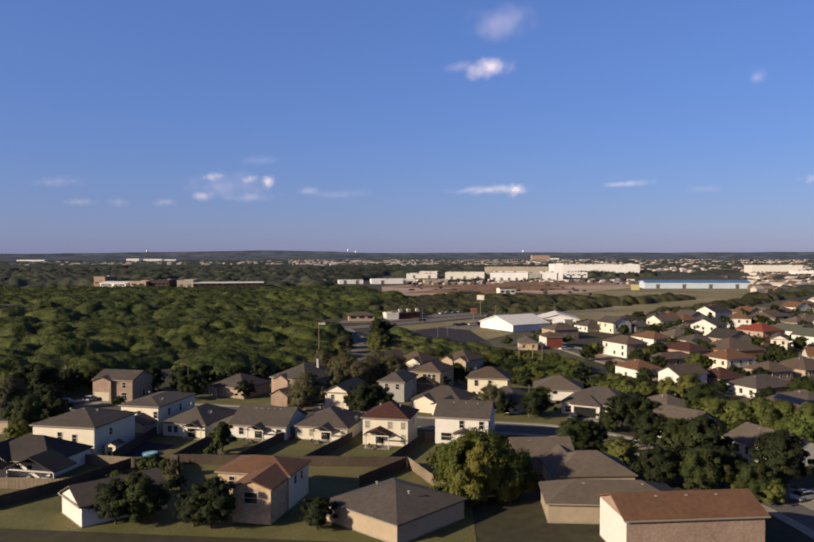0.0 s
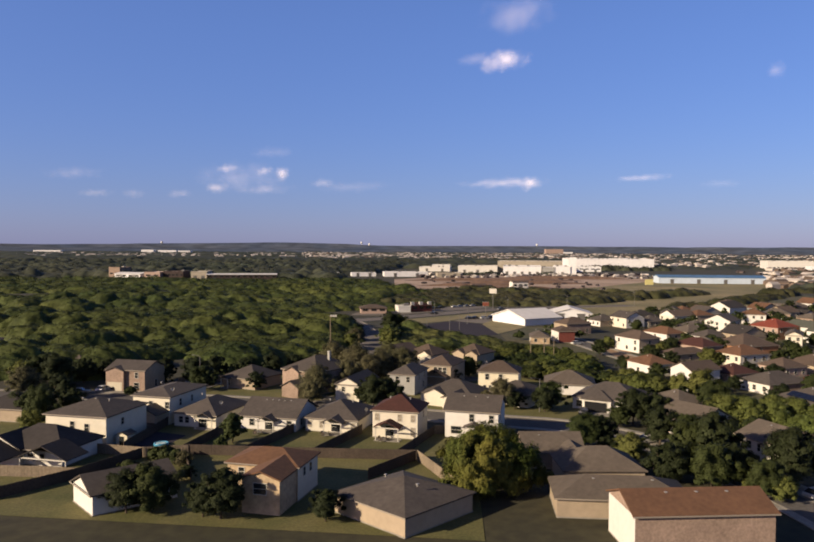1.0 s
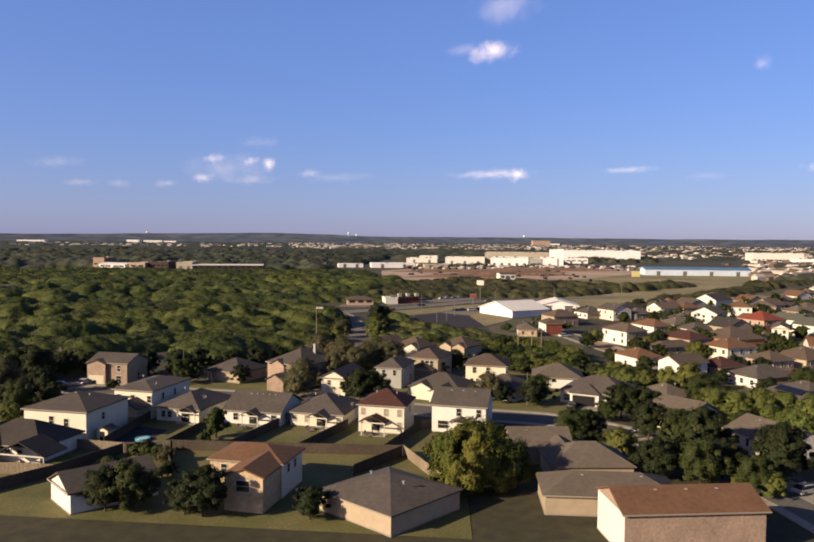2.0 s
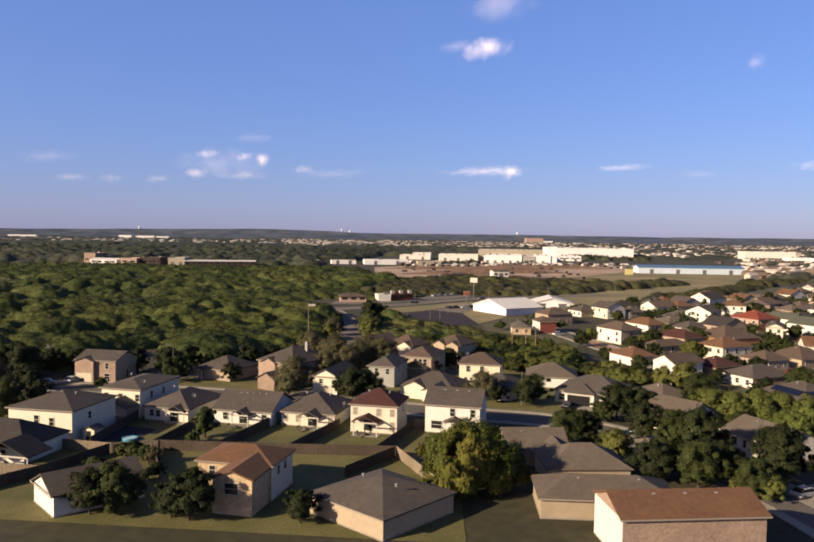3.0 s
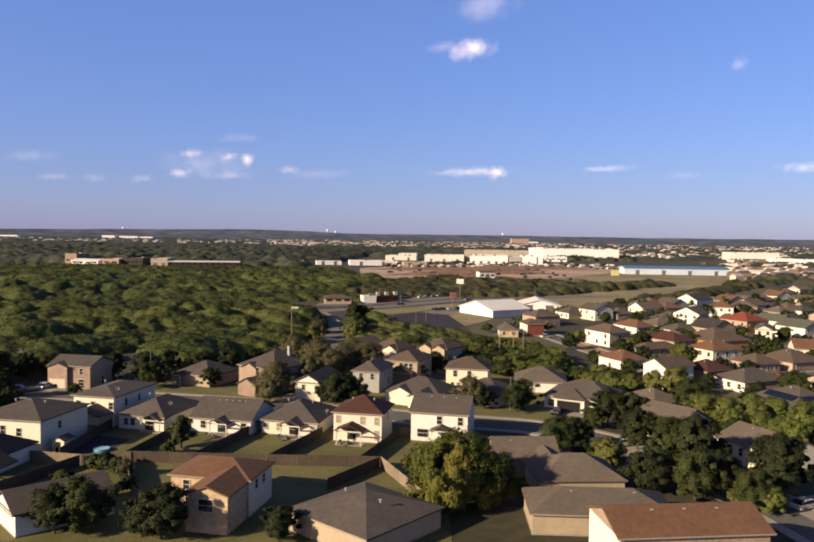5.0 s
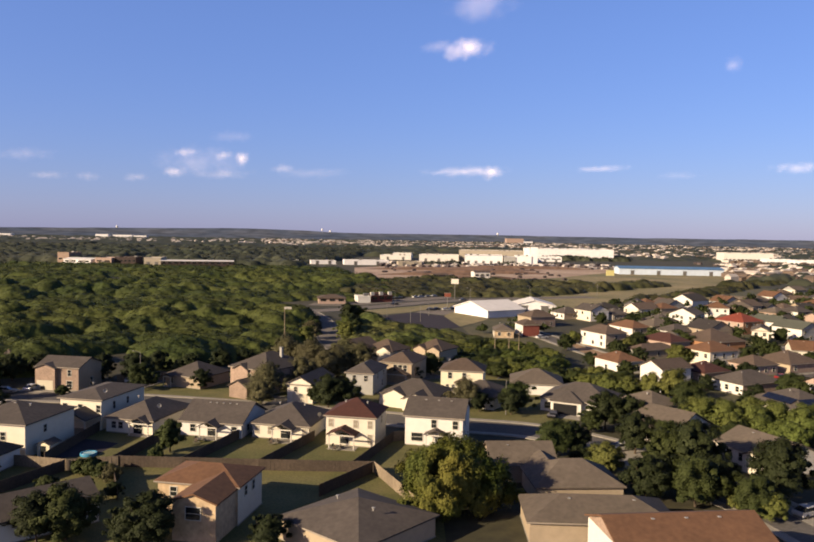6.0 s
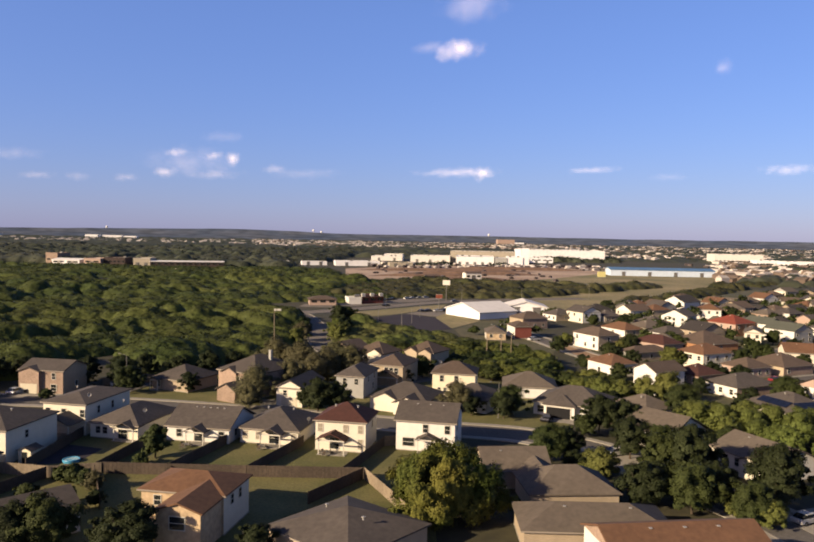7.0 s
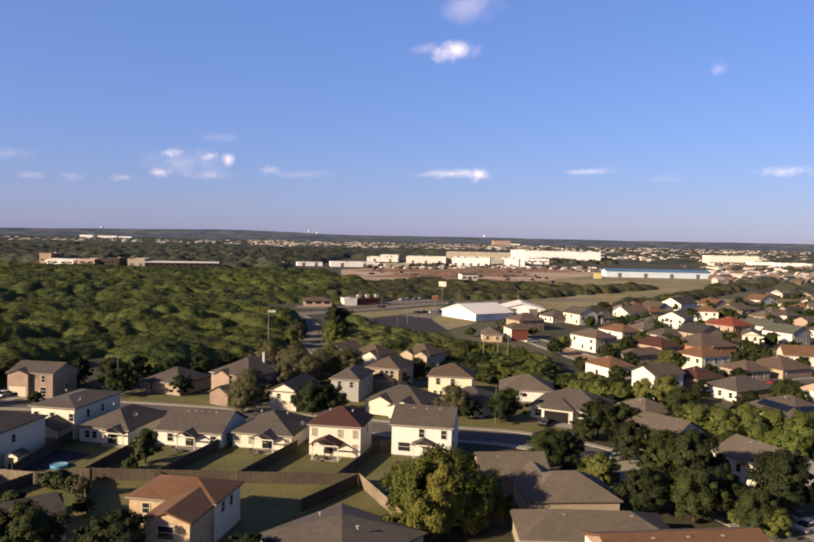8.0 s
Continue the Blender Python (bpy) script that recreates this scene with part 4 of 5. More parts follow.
# along the street and before the wood
planted((("oak_b", 34.0, 154, .75), ("oak_c", 32.4, 151.5, .8), ("brown_a", 23.5, 156, .75), ("oak_c", 26, 154, .6), ("oak_a", -6, 157, .8), ("oak_c", -2.5, 158, .85), ("oak_c", -8, 160, .7),
         ("brown_a", -20.5, 159, .6), ("brown_a", -20, 166, .9), ("brown_a", -13.5, 178, .9), ("brown_a", -8, 187, .95), ("brown_a", -12, 197, 1.1), ("brown_a", -19, 203, 1.0), ("brown_a", -3, 200, 1.1),
         ("brown_a", 1, 194, 1.0), ("brown_a", -5, 191, 1.0), ("oak_c", -36.5, 177, .65), ("oak_b", -50, 176, .8), ("oak_a", -53.5, 184, .8), ("oak_c", -62.5, 184, .55), ("bush", -66, 170, 1.0)))
planted((("oak_c", -80, 164, .8), ("oak_a", -88, 178, 1.0), ("oak_b", -94, 184, 1.0), ("oak_c", -84, 186, .9), ("brown_a", -90, 166, .9), ("light_a", -96, 178, .9), ("oak_a", -64, 191, .7), ("oak_c", -57, 193, .8),
         ("oak_a", -51, 194, .75), ("oak_c", -43, 196, .8), ("oak_a", -36, 199, .7), ("oak_c", -30, 203, .75), ("oak_c", -80, 192, .8), ("oak_a", -24, 206, .7), ("oak_c", -20, 214, .7), ("oak_c", 14, 186, .6), ("oak_b", 20, 196, .7)))
# yellow-green trees and garden trees of the estate
planted((("light_a", 67.5, 139.9, .82), ("light_a", 71.7, 137.7, .82), ("light_b", 79.5, 142.4, .95), ("light_a", 80.9, 135.6, .84), ("light_a", 82.2, 129.3, .84), ("light_b", 69.5, 131.4, .86), ("light_a", 74.4, 129.4, .70),
         ("light_b", 76.9, 123.9, .86), ("light_a", 72.8, 163.9, .96), ("oak_b", 70.2, 150.3, .90), ("light_a", 67.9, 165.3, .82), ("light_b", 58.8, 169.0, .85), ("light_b", 62.7, 166.0, .85), ("light_b", 88.5, 128.0, .9),
         ("light_a", 70.0, 143.4, .7), ("light_a", 76.0, 134.0, .8), ("light_a", 86.5, 134.0, .8), ("light_b", 76.6, 127.0, .8), ("light_b", 82.0, 119.0, .8)))
planted((("light_a", 88.6, 236.6, .62), ("oak_b", 69.4, 239.7, .66), ("oak_a", 117.2, 306.9, .72), ("oak_b", 122.4, 281, .72), ("oak_c", 84.0, 214.0, .72), ("oak_b", 100.2, 215.0, .64), ("oak_a", 99.5, 181.6, .70), ("oak_b", 131.0, 229.6, .74),
         ("oak_b", 176.6, 356.4, .78), ("oak_a", 184.5, 343.4, .74), ("oak_c", 114.6, 258.2, .70), ("oak_b", 105.7, 313.0, .64), ("oak_a", 82.2, 321.2, .62), ("oak_b", 191.4, 320.0, .76), ("oak_a", 226.9, 412.3, .76), ("oak_c", 146.4, 233.6, .84),
         ("oak_c", 138, 246, .7), ("oak_b", 110, 220, .7), ("oak_a", 137, 287, .74), ("oak_b", 86, 258.6, .7)))


def inside(x, y, poly):
    hit = False
    for (x0, y0), (x1, y1) in zip(poly, poly[1:] + poly[:1]):
        if (y0 > y) != (y1 > y) and x < (x1 - x0) * (y - y0) / (y1 - y0) + x0:
            hit = not hit
    return hit


def belt(poly, step, kinds, lo=.7, hi=1.1):
    """Single trees scattered over a wooded strip."""
    xs, ys = [p[0] for p in poly], [p[1] for p in poly]
    y = min(ys)
    while y < max(ys):
        x = min(xs)
        while x < max(xs):
            px, py = x + trnd.uniform(-.4, .4) * step, y + trnd.uniform(-.4, .4) * step
            if inside(px, py, poly) and not any((px - cx) ** 2 + (py - cy) ** 2 < 81 for cx, cy in centres):
                plant(trnd.choice(kinds), px, py, trnd.uniform(lo, hi) * 1.15, .72)
            x += step
        y += step


belt([(30, 196), (50, 184), (60, 203), (60, 235), (50, 242), (8, 236), (2, 226), (24, 215)], 4.0, ("light_a", "light_a", "light_b", "oak_b", "light_a"), .46, .66)
belt([(46, 180), (66, 172), (68, 182), (64, 190), (56, 190)], 5.0, ("light_a", "light_b", "oak_b"), .55, .8)
planted((("light_a", -3.2, 254, .9), ("light_b", -2.6, 266, 1.0), ("brown_a", -15.5, 262, .8), ("oak_b", -15.8, 276, .8), ("light_a", -16.4, 250, .8), ("light_a", -3.4, 276, .9)))
planted((("oak_a", -1, 284, .8), ("oak_b", -1, 270, .8), ("oak_a", -3, 316, .9), ("oak_b", 1, 322, .8), ("oak_c", -22, 318, .9)))
# garden trees of the estate: near ones singly, the far ones as one mass
far_c, far_r = [], []
frng = np.random.default_rng(77)
for k, (cx, cy) in enumerate(centres):
    named = k < NAMED
    for _ in range(4 if named else 6):
        if trnd.random() < .75:
            a, r = trnd.uniform(0, 3.3) if named else trnd.uniform(0, 6.28), trnd.uniform(8.0, 11)
            px, py = cx + math.cos(a) * r, cy + math.sin(a) * r
            s = trnd.uniform(.42, .66) if named else trnd.uniform(.5, .82)
            if all((px - qx) ** 2 + (py - qy) ** 2 > 56 for qx, qy in centres):
                if cy < 215 or (named and cy < 265):
                    plant(trnd.choice(("oak_b", "light_a", "oak_b", "oak_a", "oak_c")), px, py, s)
                else:
                    for _ in range(9):
                        o = frng.normal(scale=.45, size=3)
                        far_c.append((px + o[0] * 3.4 * s, py + o[1] * 3.4 * s, s * (4.2 + o[2] * 2.6)))
                        far_r.append(s * frng.uniform(1.4, 2.2))
tagged(part("garden_trees", quads_mesh("garden_trees", leaf_quads(frng, far_c, far_r, 40, .36), LEAF["oak"]), None, None), "dark green garden trees between the far estate houses", "trees", kind="stuff")


# ---------------------------------------------------------------- woods, one mass each
CLEARING = [(-160, 205), (-130, 218), (-134, 262), (-168, 316), (-200, 316), (-200, 230)]
sheet("parking_lot", CLEARING, 0.05, LOT, "grey asphalt lot in a clearing of the wood", 0.1, "parking lot")


def value_noise(x, y, seed):
    """Smooth noise in -1..1 on arrays, one bump a unit."""
    table = np.random.default_rng(seed).uniform(-1, 1, (64, 64))
    i, j = np.floor(x).astype(int), np.floor(y).astype(int)
    u, v = x - i, y - j
    u, v = u * u * (3 - 2 * u), v * v * (3 - 2 * v)
    a, b = table[i % 64, j % 64], table[(i + 1) % 64, j % 64]
    c, d = table[i % 64, (j + 1) % 64], table[(i + 1) % 64, (j + 1) % 64]
    return (a * (1 - u) + b * u) * (1 - v) + (c * (1 - u) + d * u) * v


def woods(name, label, seed, span, ylo, yhi, cell, tall, res, leaf, gap=-.5, sprays=0, size=.2):
    """A wood seen from above: one canopy of uneven, touching crowns with hollows, and leaf sprays that roughen it."""
    rng = np.random.default_rng(seed)
    ends = [span(ylo + (yhi - ylo) * k / 12) for k in range(13)]
    xlo, xhi = min(e[0] for e in ends) - cell, max(e[1] for e in ends) + cell
    nx, ny = int((xhi - xlo) / cell) + 3, int((yhi - ylo) / cell) + 3
    gx, gy = np.meshgrid(np.arange(nx), np.arange(ny), indexing="ij")
    cx = xlo + (gx + rng.uniform(-.1, 1.1, gx.shape) - 1) * cell
    cy = ylo + (gy + rng.uniform(-.1, 1.1, gx.shape) - 1) * cell
    size_of = rng.uniform(0, 1, gx.shape) ** 1.5
    radius = cell * (.72 + .62 * size_of)
    top = tall * (.50 + .30 * size_of + .12 * rng.uniform(-1, 1, gx.shape) + .62 * value_noise(cx / 48, cy / 21, seed) + .24 * value_noise(cx / 19, cy / 13, seed + 1))
    top = np.where(value_noise(cx / 33, cy / 30, seed + 2) < gap, 0, np.maximum(top, tall * .22))
    for a in range(nx):
        for b in range(ny):
            x0, x1 = span(min(max(cy[a, b], ylo), yhi))
            if not x0 <= cx[a, b] <= x1 or cy[a, b] < ylo or cy[a, b] > yhi or inside(cx[a, b], cy[a, b], CLEARING):
                top[a, b] = 0
    xs, ys = np.arange(xlo - cell, xhi + cell, res), np.arange(ylo - cell, yhi + cell, res)
    px, py = np.meshgrid(xs, ys, indexing="ij")
    px, py = px + rng.uniform(-.3, .3, px.shape) * res, py + rng.uniform(-.3, .3, px.shape) * res
    wx = px + .12 * cell * value_noise(px / cell * 2.6, py / cell * 2.6, seed + 3)
    wy = py + .12 * cell * value_noise(px / cell * 2.6, py / cell * 2.6, seed + 4)
    height = np.zeros_like(px)
    ia, ib = np.floor((wx - xlo) / cell).astype(int) + 1, np.floor((wy - ylo) / cell).astype(int) + 1
    for da in (-1, 0, 1):
        for db in (-1, 0, 1):
            a, b = np.clip(ia + da, 0, nx - 1), np.clip(ib + db, 0, ny - 1)
            f = ((wx - cx[a, b]) ** 2 + (wy - cy[a, b]) ** 2) / radius[a, b] ** 2
            height += (top[a, b] * np.clip(1 - .95 * f ** 1.3, 0, 1)) ** 5
    height = height ** .2
    lumps = value_noise(px / cell * 3.0, py / cell * 3.0, seed + 5) + .4 * value_noise(px / cell * 7, py / cell * 7, seed + 6) + .15 * rng.uniform(-1, 1, px.shape)
    height = np.where(height > .3, np.maximum(height + .07 * cell * lumps, .05), -.3)
    n, m = px.shape
    co = np.stack([px, py, height], 2).reshape(-1, 3)
    idx = np.arange(n * m).reshape(n, m)
    faces = np.stack([idx[:-1, :-1], idx[1:, :-1], idx[1:, 1:], idx[:-1, 1:]], 2).reshape(-1, 4)
    faces = faces[(co[faces, 2] > 0).any(1)]
    me = bpy.data.meshes.new(name)
    me.from_pydata(co.tolist(), [], faces.tolist())
    me.polygons.foreach_set("use_smooth", np.ones(len(me.polygons), dtype=bool))
    me.materials.append(LEAF[leaf])
    tagged(part(name, me, None, None), label, "woods", kind="stuff")
    if sprays:
        normal = np.zeros((len(co), 3), np.float32)
        me.vertex_normals.foreach_get("vector", normal.ravel())
        normal = np.array([v.vector for v in me.vertex_normals], np.float32) if not normal.any() else normal
        pick = np.flatnonzero(co[:, 2] > .6)
        pick = rng.choice(pick, sprays)
        nn = normal[pick] + rng.normal(scale=.36, size=(sprays, 3))
        nn /= np.linalg.norm(nn, axis=1)[:, None]
        side = np.cross(nn, rng.normal(size=(sprays, 3)))
        side /= np.linalg.norm(side, axis=1)[:, None]
        up = np.cross(nn, side)
        p = co[pick] + rng.normal(scale=res * .4, size=(sprays, 3)) * np.array([1, 1, .3]) + normal[pick] * (rng.uniform(0, 1, sprays) ** 2 * res * .8)[:, None]
        s = (size * rng.uniform(.6, 1.3, sprays))[:, None]
        soft = normal[pick] + rng.normal(scale=.14, size=(sprays, 3))
        quads = np.stack([p - side * s - up * s * .5, p + side * s * .7 - up * s, p + side * s + up * s * .7, p - side * s * .6 + up * s, soft / np.linalg.norm(soft, axis=1)[:, None]], 1)
        tagged(part("leaf_sprays", quads_mesh("leaf_sprays", quads, LEAF[leaf]), None, None), "leaf sprays over the canopy of the " + name.replace("_", " "), "woods", kind="stuff")


def edge(y):
    """The right edge of the woods at depth y."""
    pts = ((196, -62), (206, -44), (222, -30), (240, -22), (290, -16), (335, -28), (352, -60), (395, -40), (430, 20), (560, 25), (640, -5), (840, -20), (1000, -60))
    for (y0, x0), (y1, x1) in zip(pts, pts[1:]):
        if y <= y1:
            return x0 + (x1 - x0) * (y - y0) / (y1 - y0)
    return -60


woods("woods", "dense green wood behind the houses", 21, lambda y: (-.52 * y - 24, edge(y)), 192, 350, 8.6, 6.2, .55, "woods", -.5, 170000, .18)
woods("woods", "dense green wood stretching into the distance", 22, lambda y: (-.52 * y - 24, edge(y)), 350, 600, 9.0, 5.4, .85, "woods", -.5, 110000, .27)
woods("woods", "far green wood fading into the distance", 23, lambda y: (-.54 * y - 20, edge(y) if y < 790 else -150 - (y - 790) * .1), 600, 785, 7.5, 3.4, 1.6, "woods", -.5, 40000, .45)
woods("woods", "yellow-green bushy trees beside the dark lot", 34, lambda y: (0, 52 - max(0, y - 256)), 243, 308, 4.4, 4.4, .45, "brush", -.7, 26000, .15)
woods("woods", "belt of trees beyond the main road", 24, lambda y: (60 + max(0, y - 480) * .2, 90 + (y - 440) * 1.15), 452, 590, 6.2, 4.2, .9, "scrub", -.62, 14000, .28)
woods("woods", "row of low trees along the edge of the estate", 30, lambda y: (146 + (y - 400) * .85, 156 + (y - 400) * .95), 372, 640, 6.0, 4.6, .9, "scrub", -.45, 6000, .28)
woods("woods", "belt of trees before the building site", 25, lambda y: (-5, 60 + (y - 400) * .3), 454, 600, 6.2, 4.4, .9, "scrub", -.35, 9000, .28)
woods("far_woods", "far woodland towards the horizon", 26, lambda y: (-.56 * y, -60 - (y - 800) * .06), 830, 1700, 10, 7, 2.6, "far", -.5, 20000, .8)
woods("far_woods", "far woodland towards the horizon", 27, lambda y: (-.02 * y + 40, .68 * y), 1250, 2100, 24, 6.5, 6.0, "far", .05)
woods("far_woods", "woodland near the horizon with haze in its colour", 28, lambda y: (-.58 * y, .68 * y), 1750, 4300, 40, 5, 13, "far", .0)
woods("far_woods", "woodland with painted grey haze behind the white sheds", 31, lambda y: (-112 - (y - 930) * .07, -40 + (y - 930) * .14), 930, 1800, 10, 6, 3.0, "far", -.45, 9000, .8)
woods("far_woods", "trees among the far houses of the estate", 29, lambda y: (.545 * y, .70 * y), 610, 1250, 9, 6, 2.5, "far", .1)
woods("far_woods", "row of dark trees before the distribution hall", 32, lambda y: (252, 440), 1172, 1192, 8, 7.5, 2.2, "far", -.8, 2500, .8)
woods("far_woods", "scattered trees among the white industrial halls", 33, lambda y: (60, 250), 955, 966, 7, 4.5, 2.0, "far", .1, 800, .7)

# ---------------------------------------------------------------- large buildings in the distance


def hall(name, x, y, ang, w, d, h, wall, roof, label, kind="flat", bays=0, doors=0, category="building", pitch=9):
    """A large shed or hall with parapet, bays, loading doors and a low roof."""
    b = thing(name, x, y, ang, label, category)
    if kind == "flat":
        part("wall", boxes((0, 0, -.1, w, d, h)), WALL[wall], b)
        part("roof", boxes((.4, .4, h, w - .4, d - .4, h + .25)), ROOF[roof], b)
        part("parapet", boxes((-.1, -.1, h, w + .1, .35, h + .9), (-.1, d - .35, h, w + .1, d + .1, h + .9), (-.1, .35, h, .35, d - .35, h + .9), (w - .35, .35, h, w + .1, d - .35, h + .9)), WALL[wall], b)
        r = random.Random(int(w * 7 + d))
        for _ in range(int(w * d / 900) + 1):
            ux, uy = r.uniform(.1, .9) * w, r.uniform(.2, .9) * d
            part("roof_unit", boxes((ux, uy, h + .25, ux + 3, uy + 2, h + 2)), STEEL, b)
    else:
        part("wall", wall_bm(0, 0, w, d, h, kind, pitch), WALL[wall], b)
        part("roof", roof_bm(0, 0, w, d, h, kind, pitch if kind != "hip" else 16, .6, .4), ROOF[roof], b)
    for k in range(bays):
        u = w * (k + .5) / bays
        ob = part("window", shared(("hall_window", round(w / bays, 1)), lambda: (boxes((-w / bays * .3, -.12, 0, w / bays * .3, .05, 1.6)), GLASS)), None, b)
        ob.matrix_local = pose(u, 0, min(h * .5, 4))
    for k in range(doors):
        u = w * (k + .5) / doors
        ob = part("loading_door", shared(("loading_door",), lambda: (boxes((-1.8, -.15, 0, 1.8, .05, 4.0), (-2.1, -.25, 4.0, 2.1, .05, 4.4)), STEEL)), None, b)
        ob.matrix_local = pose(u, 0, 0)
    return b


hall("annexe", 76.0, 353.0, -8, 20, 18, 4.2, "metal", "white", "white metal annexe with a gable front", "gable_y", 0, 2, pitch=15)
hall("community_hall", 60.4, 335.0, 28, 22, 26, 3.0, "metal", "white", "long white metal hall with a low gable roof", "gable_x", 0, 0, pitch=15)
hall("shop", 1.6, 403, 12, 7, 9, 2.9, "white", "white", "small white shop with a flat roof", "flat", 0, 0, "shop")
hall("shop", -19, 395, 6, 14, 10, 3.0, "pink", "brown", "low rose-brown shop with a hip roof", "hip", 3, 0, "shop")
shop = hall("shop", 9.0, 407, 22, 12.5, 10, 3.4, "red", "maroon", "low red shop with a dark red roof and white signs", "hip", 3, 0, "shop")
for u in (.8, 6.0, 11.4):
    part("sign_box", boxes((u - 1.0, .2, 3.5, u + 1.0, 1.6, 5.6)), TRIM, shop, "white sign box on the eaves")
hall("warehouse", 276, 762, -6, 108, 24, 6.4, "paleblue", "blue", "long pale blue warehouse with a blue metal roof", "gable_x", 0, 4)
hall("warehouse", 146, 985, -10, 50, 70, 10.5, "metal", "white", "big white industrial hall with a flat roof", "flat", 0, 5)
hall("warehouse", 196, 972, -10, 16, 50, 9.5, "grey", "white", "grey loading bay between white industrial halls", "flat", 0, 2)
hall("warehouse", 212, 970, -10, 20, 60, 11, "metal", "white", "white industrial hall with a flat roof", "flat", 0, 1)
hall("warehouse", 232, 968, -10, 8, 10, 23, "metal", "white", "slim white tower block of the industrial hall", "flat", 0, 0)
hall("warehouse", 150, 1068, -10, 92, 60, 16, "concrete", "white", "tall buff industrial hall behind the white one", "flat", 0, 0)
hall("warehouse", 294, 1240, -6, 140, 90, 17, "metal", "white", "very long white distribution hall", "flat", 0, 10)
hall("warehouse", 264, 1120, -6, 50, 40, 7, "metal", "white", "lower white hall before the distribution hall", "flat", 6, 3)
hall("warehouse", 92, 1060, -8, 56, 40, 9, "white", "white", "cream industrial hall with loading doors", "flat", 0, 3)
hall("warehouse", 38, 1110, -8, 46, 40, 6, "white", "white", "cream industrial hall with flat roof", "flat", 0, 2)
hall("warehouse", 60, 1160, -8, 28, 30, 8, "white", "white", "raised cream block of the industrial hall", "flat", 0, 0)
hall("warehouse", -52, 905, 8, 30, 18, 3.6, "metal", "white", "low white metal shed with flat roof", "flat", 0, 2)
hall("warehouse", -12, 900, 6, 54, 22, 5, "metal", "white", "low white metal shed with flat roof", "flat", 0, 2)
hall("warehouse", 52, 884, 4, 28, 18, 4.5, "concrete", "white", "low buff shed with flat roof", "flat", 0, 2)
hall("warehouse", -86, 905, 8, 20, 14, 3.6, "metal", "white", "small white shed at the wood's edge", "flat", 0, 1)
hall("warehouse", 632, 1240, -12, 80, 50, 15, "white", "white", "cream store building with a flat roof", "flat", 12, 4)
hall("warehouse", 628, 1100, -12, 34, 30, 9, "metal", "white", "white store building with flat roof", "flat", 8, 2)
hall("warehouse", 648, 1060, -12, 44, 30, 9, "metal", "white", "white store building with flat roof", "flat", 8, 2)
hall("works_building", -324, 842, -20, 15, 20, 11, "brick", "white", "brown brick tower block of the works", "flat", 2, 0)
hall("works_building", -310, 822, -20, 34, 20, 5, "metal", "white", "low white works shed with gable roof", "gable_x", 4, 2)
hall("works_building", -272, 806, -10, 18, 24, 7, "pink", "white", "rose-brown works building with a flat roof", "flat", 2, 1)
hall("works_building", -252, 808, -6, 22, 20, 8, "umber", "white", "dark works building with pale columns", "flat", 5, 0)
hall("works_building", -220, 800, 0, 17, 26, 8, "concrete", "white", "buff works building with dark doors", "flat", 0, 2)
hall("works_building", -202, 796, 8, 74, 22, 5.6, "umber", "white", "long dark-fronted works building with a pale roof", "gable_x", 12, 0, pitch=4)
for x, y, w, h in ((-1240, 3700, 60, 14), (-1165, 3720, 90, 12), (-1060, 3700, 60, 10), (790, 3850, 90, 26), (880, 3850, 50, 12), (-1720, 3600, 130, 10)):
    hall("far_building", x, y, 0, w, 40, h, "metal" if h < 20 else "pink", "white", "pale block of buildings near the horizon", "flat", 5, 0)
hall("shed", 66, 612, 18, 12, 9, 4.5, "tan", "brown", "tan shed on the building site", "gable_x", 2, 1)
hall("shed", 101, 625, 10, 14, 9, 7, "white", "brown", "white site office with a brown roof", "gable_x", 3, 1)

# water towers on the horizon
for x, y, h in ((-1427, 4640, 62), (-203, 4800, 66), (-152, 4800, 56), (905, 4690, 58)):
    w = thing("water_tower", x, y, 0, "white water tower on the horizon", "water tower")
    bm = bmesh.new()
    tube(bm, [(0, 0, 0), (0, 0, h - 12)], [1.9, 1.6], 10)
    part("stem", bm, WALL["metal"], w)
    bm = bmesh.new()
    tube(bm, [(0, 0, h - 14), (0, 0, h - 10), (0, 0, h - 4), (0, 0, h), (0, 0, h + 1)], [2.5, 6, 7.5, 4.5, 1], 14)
    part("tank", bm, WALL["metal"], w)


